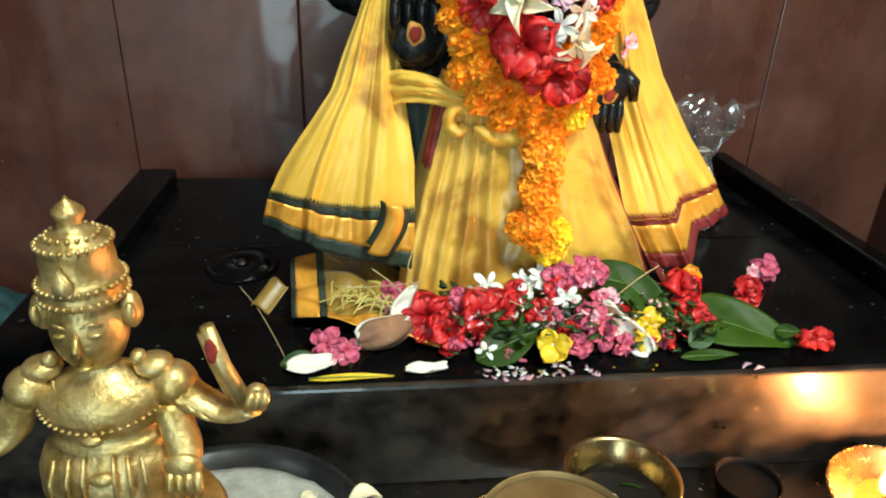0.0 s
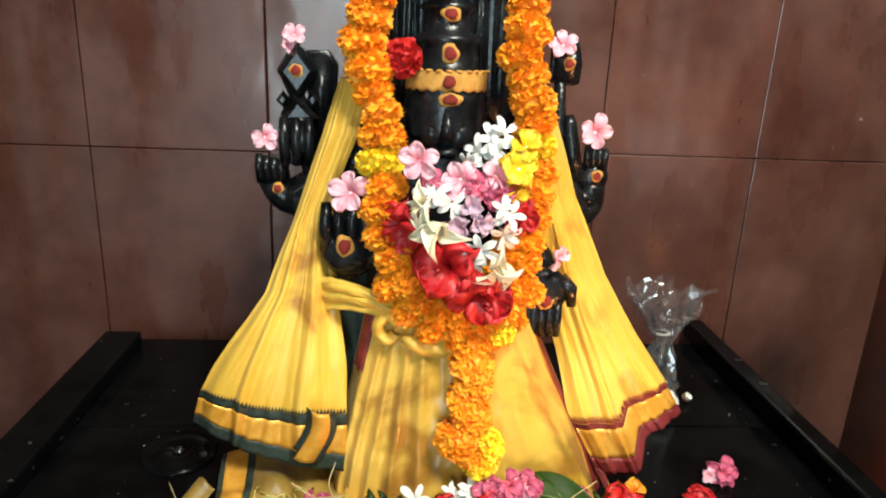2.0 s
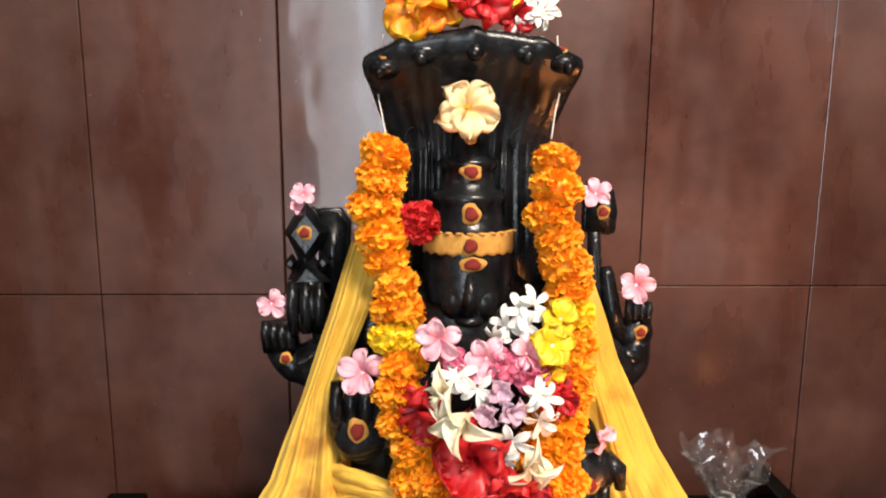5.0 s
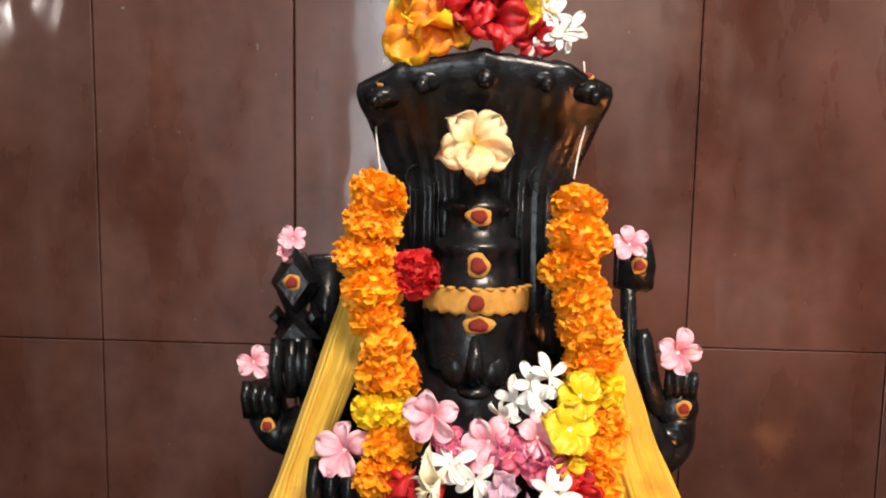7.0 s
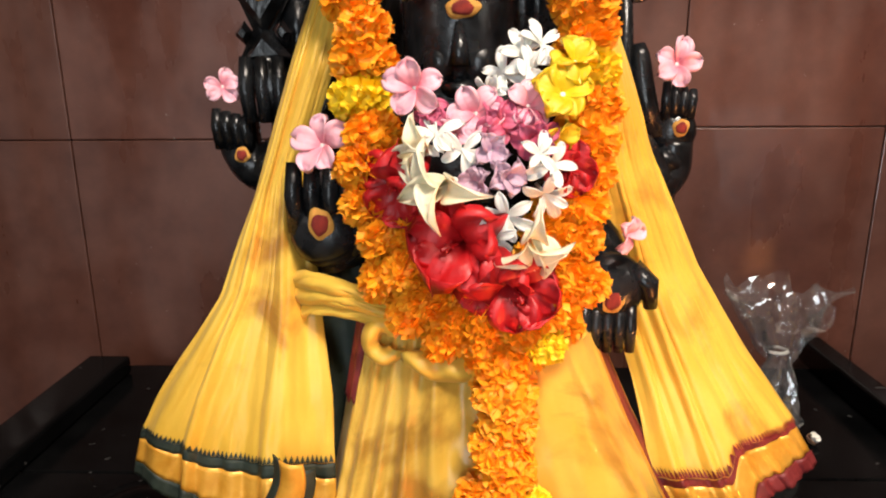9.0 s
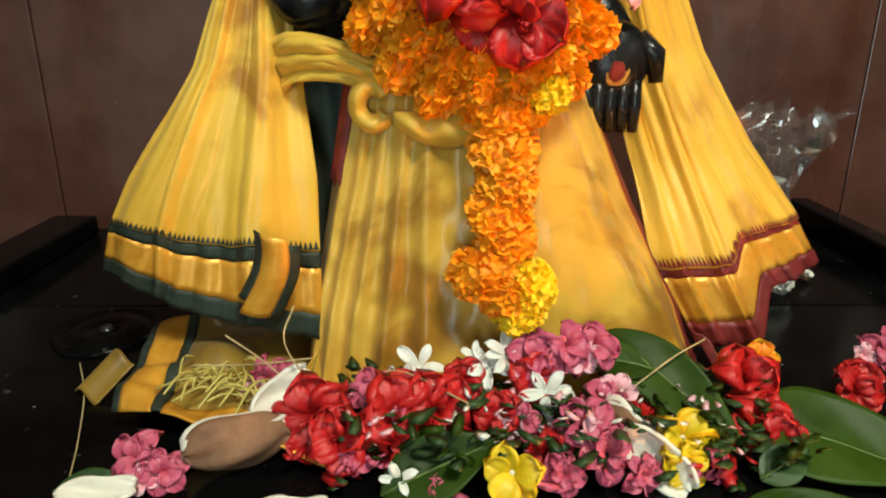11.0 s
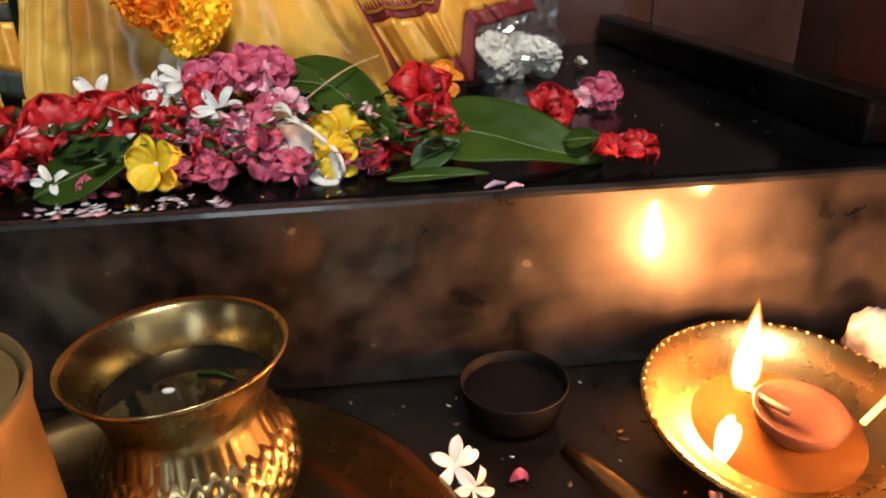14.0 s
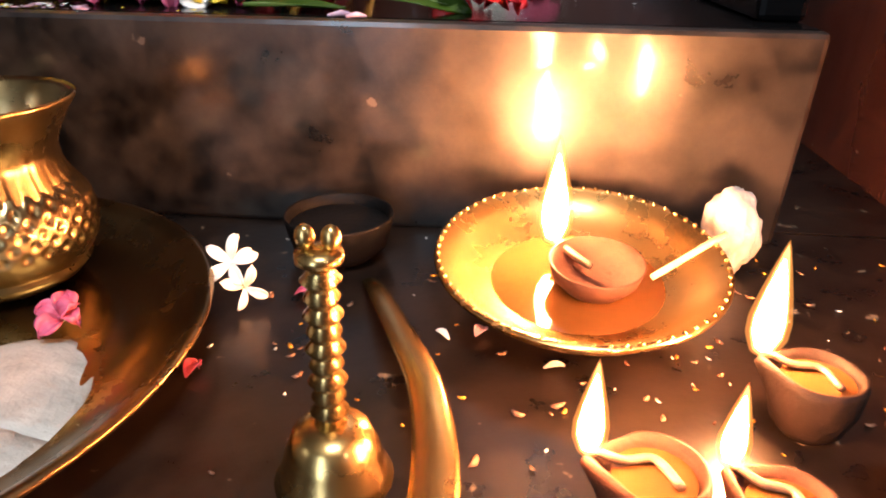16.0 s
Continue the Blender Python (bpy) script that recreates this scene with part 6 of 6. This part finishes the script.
def diya(x, y, rot, label, material, fl, h, size=0.8):
    """A pinched clay lamp: bowl with a spout, oil, a cotton wick and its flame."""
    e = empty("clay_lamp", x, y, LEDGE_Z, label, "oil lamp", "clay lamps on the ledge", rot=(0, 0, rot))
    bm = lathe([(0, 0.0), (0.012, 0.0), (0.017, 0.006), (0.0205, 0.018), (0.0215, 0.030), (0.0205, 0.0345), (0.0188, 0.0345), (0.0175, 0.030), (0.0150, 0.022), (0, 0.020)], 36)
    for v in bm.verts:
        if v.co.x > 0.008 and v.co.z > 0.02:
            k = (v.co.x - 0.008) / 0.0135
            v.co.x += 0.007 * k * k
            v.co.y *= 1 - 0.45 * k
        v.co *= size
    part("bowl", bm, material, e)
    part("oil", lathe([(0, 0.0295 * size), (0.0165 * size, 0.0295 * size)], 28), M["oil"], e)
    wick = part("wick", tube(smooth_path([(-0.010 * size, 0.004, 0.031 * size), (0.0, -0.006, 0.0315 * size), (0.012 * size, -0.002, 0.0325 * size), (0.025 * size, 0, 0.037 * size)], 6), 0.0015, 8), M["wick"], e)
    if fl:
        flame(wick, 0.026 * size, 0, 0.036 * size, h)
    return e


diya(0.503, 0.398, 155, "sooty clay oil lamp with a burning wick on the ledge", M["darkclay"], True, 0.040)
diya(0.432, 0.340, 170, "red clay oil lamp with a burning wick on the ledge", M["clay"], True, 0.029)
diya(0.470, 0.334, 140, "brown clay oil lamp with a small flame on the ledge", M["clay"], True, 0.026, 0.72)
diya(0.527, 0.352, 20, "sooty clay oil lamp at the ledge's end", M["darkclay"], False, 0)

# hand bell with a turned handle
bell = empty("hand_bell", 0.327, 0.354, LEDGE_Z, "polished brass hand bell with a turned handle", "bell")
part("bell_body", lathe([(0, 0.024), (0.008, 0.0235), (0.0135, 0.020), (0.0165, 0.012), (0.0185, 0.004), (0.021, 0.0), (0.0195, 0.0), (0.0165, 0.005), (0.014, 0.014), (0, 0.020)], 36), M["brass"], bell)
prof = [(0.0, 0.022), (0.006, 0.023)]
for k in range(9):
    h = 0.026 + k * 0.0062
    prof += [(0.0042, h), (0.0058 if k % 2 else 0.0066, h + 0.003), (0.0042, h + 0.006)]
prof += [(0.0045, 0.083), (0.0075, 0.085), (0.0075, 0.088), (0.004, 0.089), (0.0, 0.0895)]
part("handle", lathe(prof, 24), M["brass"], bell)
for s in (-1, 1):
    bm = bmesh.new()
    ball(bm, (s * 0.0040, 0, 0.0925), (0.0032, 0.0030, 0.0042), seg=12, rings=8)
    part("finial", bm, M["brass"], bell)

ladle_pts = smooth_path([(0.312, 0.496, LEDGE_Z + 0.003), (0.320, 0.474, LEDGE_Z + 0.010), (0.338, 0.430, LEDGE_Z + 0.016), (0.356, 0.385, LEDGE_Z + 0.018), (0.364, 0.340, LEDGE_Z + 0.014), (0.362, 0.29, LEDGE_Z + 0.008)], 8)
ladle = empty("brass_spoon", 0.33, 0.43, LEDGE_Z, "flat curved brass spoon lying on the ledge", "spoon")
linv = ladle.matrix_world.inverted()
def ribbon(u, v):
    k = v * (len(ladle_pts) - 1)
    i = min(int(k), len(ladle_pts) - 2)
    p = ladle_pts[i].lerp(ladle_pts[i + 1], k - i)
    d = (ladle_pts[i + 1] - ladle_pts[i]).normalized()
    s = d.cross(Vector((0, 0, 1))).normalized()
    return p + s * ((u - 0.5) * (0.008 + 0.011 * v)) + Vector((0, 0, -0.0015 * (2 * u - 1) ** 2))


part("handle", sheet(ribbon, 0, 1, 0, 1, 8, 40, 0.002), M["brass"], ladle).matrix_parent_inverse = linv

# crumpled foil-like puff, incense stick, scraps
bm = bmesh.new()
bmesh.ops.create_icosphere(bm, subdivisions=4, radius=0.0150)
for v in bm.verts:
    d = v.co.normalized()
    v.co *= 1 + 0.22 * noise.noise(d * 2.6) + 0.10 * noise.noise(d * 6)
    v.co.z *= 1.7
thing("cotton_wad", bm, M["cotton"], "crumpled white cotton wad on the ledge", "cotton", at=pose(0.508, 0.534, LEDGE_Z + 0.023))
scatter("ledge_crumbs", "orange petal crumbs strewn on the wet ledge", M["orange"], 55, ((0.27, 0.62), (0.28, 0.555)), (LEDGE_Z + 0.0006, LEDGE_Z + 0.0012), 0.0022, 0.1)
scatter("ledge_crumbs", "pale grains strewn on the wet ledge", M["white"], 50, ((0.25, 0.63), (0.27, 0.555)), (LEDGE_Z + 0.0006, LEDGE_Z + 0.0012), 0.0016, 0.1, "grains")
scatter("ledge_crumbs", "brown husk scraps strewn on the wet ledge", M["husk"], 80, ((0.26, 0.58), (0.27, 0.55)), (LEDGE_Z + 0.0006, LEDGE_Z + 0.0014), 0.003, 0.1, "scraps")
for x, y, r, m in ((0.403, 0.424, 20, "white"), (0.372, 0.446, 60, "lilac"), (0.360, 0.442, 130, "white"), (0.277, 0.474, 10, "peach"), (0.252, 0.400, 80, "peach")):
    o = thing("fallen_petal", PET["white"][0] if m == "white" else PET["lilac"][0] if m == "lilac" else PET["rose"][1], None, "single fallen petal on the wet ledge", "petal", "fallen petals", at=pose(x, y, LEDGE_Z + 0.002, 0, 0, r) @ Matrix.Scale(0.6, 4))
for a, b_ in (((0.279, 0.566, 0.2592), (0.292, 0.573, 0.2592)), ((0.290, 0.563, 0.2592), (0.301, 0.566, 0.2592))):
    thing("fallen_petal", tube([a, ((a[0] + b_[0]) / 2, (a[1] + b_[1]) / 2 + 0.002, 0.2600), b_], [0.0008, 0.0018, 0.0007], 8), M["lilac"], "curled lilac petal at the plinth's edge", "petal", "fallen petals")
scatter("ledge_crumbs", "yellowish crumbs beside the brass plate", M["strand"], 40, ((-0.06, 0.01), (0.525, 0.542)), (LEDGE_Z + 0.0006, LEDGE_Z + 0.0012), 0.0022, 0.1, "crumbs")

# ---- the brass idol: one plain mesh ----
def idol():
    bm = bmesh.new()
    X, Y = -0.203, 0.350
    T = Matrix.Translation((X, Y, 0))
    # crown with tiers
    lathe([(0.0180, 0.4735), (0.0188, 0.476), (0.0180, 0.4785), (0.0176, 0.481), (0.0186, 0.4825), (0.0172, 0.4845), (0.0158, 0.487), (0.0158, 0.492), (0.0150, 0.498), (0.0156, 0.5005), (0.0146, 0.502), (0.0106, 0.5027), (0.0110, 0.5048), (0.0062, 0.5060), (0.0048, 0.5085), (0.0050, 0.5100), (0.0068, 0.5132), (0.0066, 0.5152), (0.0040, 0.5178), (0.0012, 0.5200), (0.0, 0.522)], 32, bm, Matrix.Translation((X + 0.001, Y, 0)))
    for r, z, n in ((0.0188, 0.4760, 34), (0.0186, 0.4825, 34), (0.0155, 0.5010, 28), (0.0108, 0.5045, 18)):
        for k in range(n):
            a = 2 * math.pi * k / n
            ball(bm, (X + 0.001 + r * math.cos(a), Y + r * math.sin(a), z), (0.0013, 0.0013, 0.0014), seg=6, rings=4)
    prism(bm, [(X - 0.004, 0.480), (X + 0.004, 0.480), (X + 0.0045, 0.487), (X, 0.495), (X - 0.0045, 0.487)], Y - 0.0195, Y - 0.0155, 0.001)
    # head
    ball(bm, (X, Y, 0.4575), (0.0170, 0.0165, 0.0235), seg=24, rings=16)
    tube([(X, Y - 0.0160, 0.462), (X, Y - 0.0185, 0.456), (X, Y - 0.0190, 0.4525)], [0.0012, 0.0020, 0.0028], 8, bm)
    ball(bm, (X, Y - 0.0150, 0.4435), (0.0045, 0.003, 0.0016), seg=10, rings=6)
    for s in (-1, 1):
        ball(bm, (X + s * 0.0070, Y - 0.0145, 0.4605), (0.0036, 0.0018, 0.0016), seg=10, rings=6)
        ball(bm, (X + s * 0.0195, Y + 0.001, 0.4650), (0.0050, 0.006, 0.0095), seg=14, rings=10)
        ball(bm, (X + s * 0.0205, Y - 0.004, 0.4655), (0.0026, 0.003, 0.0055), seg=10, rings=8)
        tube([(X + s * 0.0030, Y - 0.0172, 0.4655), (X + s * 0.0075, Y - 0.0158, 0.4668), (X + s * 0.0115, Y - 0.0125, 0.4650)], [0.0005, 0.0009, 0.0005], 6, bm)
        ball(bm, (X + s * 0.0200, Y - 0.003, 0.441), (0.004, 0.004, 0.004), seg=10, rings=6)
        ball(bm, (X + s * 0.0255, Y, 0.4345), (0.0095, 0.0085, 0.0060), seg=14, rings=8)
        ball(bm, (X + s * 0.0330, Y, 0.4225), (0.0120, 0.0115, 0.0125), seg=16, rings=10)
    # neck, chest, belly, belt
    lathe([(0.010, 0.445), (0.0095, 0.436), (0.018, 0.431), (0.030, 0.424), (0.0305, 0.410), (0.0265, 0.396), (0.0235, 0.387), (0.0262, 0.382), (0.0285, 0.379), (0.0270, 0.375), (0.033, 0.368), (0.037, 0.350), (0.038, 0.325), (0.030, 0.298), (0, 0.29)], 32, bm, T @ Matrix.Diagonal((1, 0.72, 1, 1)))
    for r, z in ((0.021, 0.4285), (0.026, 0.4215), (0.030, 0.413)):
        for k in range(22):
            a = math.pi * (1.08 + 0.84 * k / 21)
            ball(bm, (X + r * math.cos(a), Y + 0.80 * r * math.sin(a), z - 0.006 * abs(math.sin(a)) ** 3), (0.0014, 0.0014, 0.0014), seg=6, rings=4)
    ball(bm, (X, Y - 0.0235, 0.399), (0.0055, 0.003, 0.0055), seg=12, rings=8)
    ball(bm, (X + 0.002, Y - 0.0265, 0.3615), (0.0065, 0.003, 0.0065), seg=14, rings=8)
    for k in (0, 1, 2, 4, 5, 6):
        tube([(X - 0.020 + k * 0.0066, Y - 0.0215, 0.378), (X - 0.021 + k * 0.0072, Y - 0.0275, 0.362), (X - 0.022 + k * 0.0074, Y - 0.028, 0.345)], [0.0010, 0.0014, 0.0014], 6, bm)
    # arm bent with the hand raised
    tube(smooth_path([(X + 0.034, Y, 0.421), (X + 0.044, Y - 0.003, 0.411), (X + 0.054, Y - 0.006, 0.403), (X + 0.064, Y - 0.009, 0.404), (X + 0.072, Y - 0.012, 0.412)], 5), [0.0105 - 0.0002 * i for i in range(21)], 12, bm)
    ball(bm, (X + 0.0745, Y - 0.012, 0.4205), (0.0065, 0.0060, 0.0085), seg=14, rings=8)
    tube([(X + 0.068, Y - 0.013, 0.421), (X + 0.061, Y - 0.014, 0.441), (X + 0.056, Y - 0.014, 0.4635)], [0.0044, 0.0042, 0.0034], 10, bm)
    tube([(X + 0.063, Y - 0.012, 0.425), (X + 0.0575, Y - 0.013, 0.444), (X + 0.0535, Y - 0.013, 0.460)], [0.0036, 0.0034, 0.0028], 8, bm)
    for k in range(3):
        tube([(X + 0.0705 + k * 0.0035, Y - 0.017, 0.417), (X + 0.0725 + k * 0.0035, Y - 0.0185, 0.425), (X + 0.0735 + k * 0.003, Y - 0.0155, 0.428)], [0.0022, 0.0023, 0.0018], 8, bm)
    for k in range(3):
        lathe([(0.0112, -0.0012), (0.0122, 0), (0.0112, 0.0012)], 18, bm, Matrix.Translation((X + 0.0385 + 0.006 * k, Y - 0.002 * k, 0.4165 - 0.0055 * k)) @ pose(0, 0, 0, 0, 50, 0))
    # second arm hanging, and a lower open hand
    tube(smooth_path([(X - 0.034, Y, 0.421), (X - 0.041, Y - 0.002, 0.405), (X - 0.044, Y - 0.004, 0.388), (X - 0.051, Y - 0.008, 0.376), (X - 0.062, Y - 0.012, 0.372)], 5), [0.0105 - 0.0002 * i for i in range(21)], 12, bm)
    ball(bm, (X - 0.064, Y - 0.012, 0.372), (0.009, 0.006, 0.010), seg=14, rings=8)
    tube(smooth_path([(X + 0.030, Y - 0.004, 0.412), (X + 0.034, Y - 0.008, 0.394), (X + 0.038, Y - 0.014, 0.376), (X + 0.0385, Y - 0.018, 0.368)], 5), 0.0086, 12, bm)
    ball(bm, (X + 0.0385, Y - 0.0225, 0.3665), (0.0092, 0.0045, 0.0130), seg=16, rings=10)
    for k in range(4):
        tube([(X + 0.0325 + k * 0.0042, Y - 0.0245, 0.363), (X + 0.0325 + k * 0.0044, Y - 0.027, 0.350), (X + 0.0328 + k * 0.0044, Y - 0.0265, 0.338)], [0.0024, 0.0023, 0.0016], 8, bm)
    # folded legs on a round stepped seat
    for s in (-1, 1):
        tube(smooth_path([(X + s * 0.014, Y - 0.006, 0.298), (X + s * 0.034, Y - 0.014, 0.292), (X + s * 0.040, Y - 0.022, 0.286), (X + s * 0.014, Y - 0.030, 0.282)], 6), 0.0110, 12, bm)
    lathe([(0, 0.290), (0.046, 0.290), (0.050, 0.284), (0.048, 0.278), (0.042, 0.266), (0.036, 0.250), (0.030, 0.225), (0.033, 0.205), (0.036, LEDGE_Z + 0.066), (0, LEDGE_Z + 0.064)], 40, bm, T)
    # a short waist: the lower body sits close under the chest, on a taller stand
    for v in bm.verts:
        if v.co.z > 0.30:
            v.co.z = v.co.z if v.co.z > 0.42 else 0.42 - (0.42 - v.co.z) * 0.56
        else:
            v.co.z = 0.194 + (v.co.z - 0.194) * (0.3528 - 0.194) / (0.30 - 0.194)
    return bm


thing("brass_idol", idol(), M["idol"], "gilded brass temple figurine with a tall crown and raised hand", "figurine")
thing("red_mark", blob(0.0035, 16, 0.001, 90), M["kumkum"], "red powder smear on the brass figurine", "paste mark", at=pose(-0.1455, 0.3325, 0.452) @ Matrix.Diagonal((0.8, 1, 1.9, 1)))
thing("folded_cloth", sheet(lambda u, v: Vector((-0.80 + 0.17 * u, 1.02 + 0.12 * v, 0.034 + 0.05 * math.sin(3.14 * u) * math.sin(3.14 * v) + 0.01 * noise.noise(Vector((6 * u, 6 * v, 2))))), 0, 1, 0, 1, 24, 24, 0.01), M["teal"], "dark teal cloth crumpled beside the plinth", "cloth")
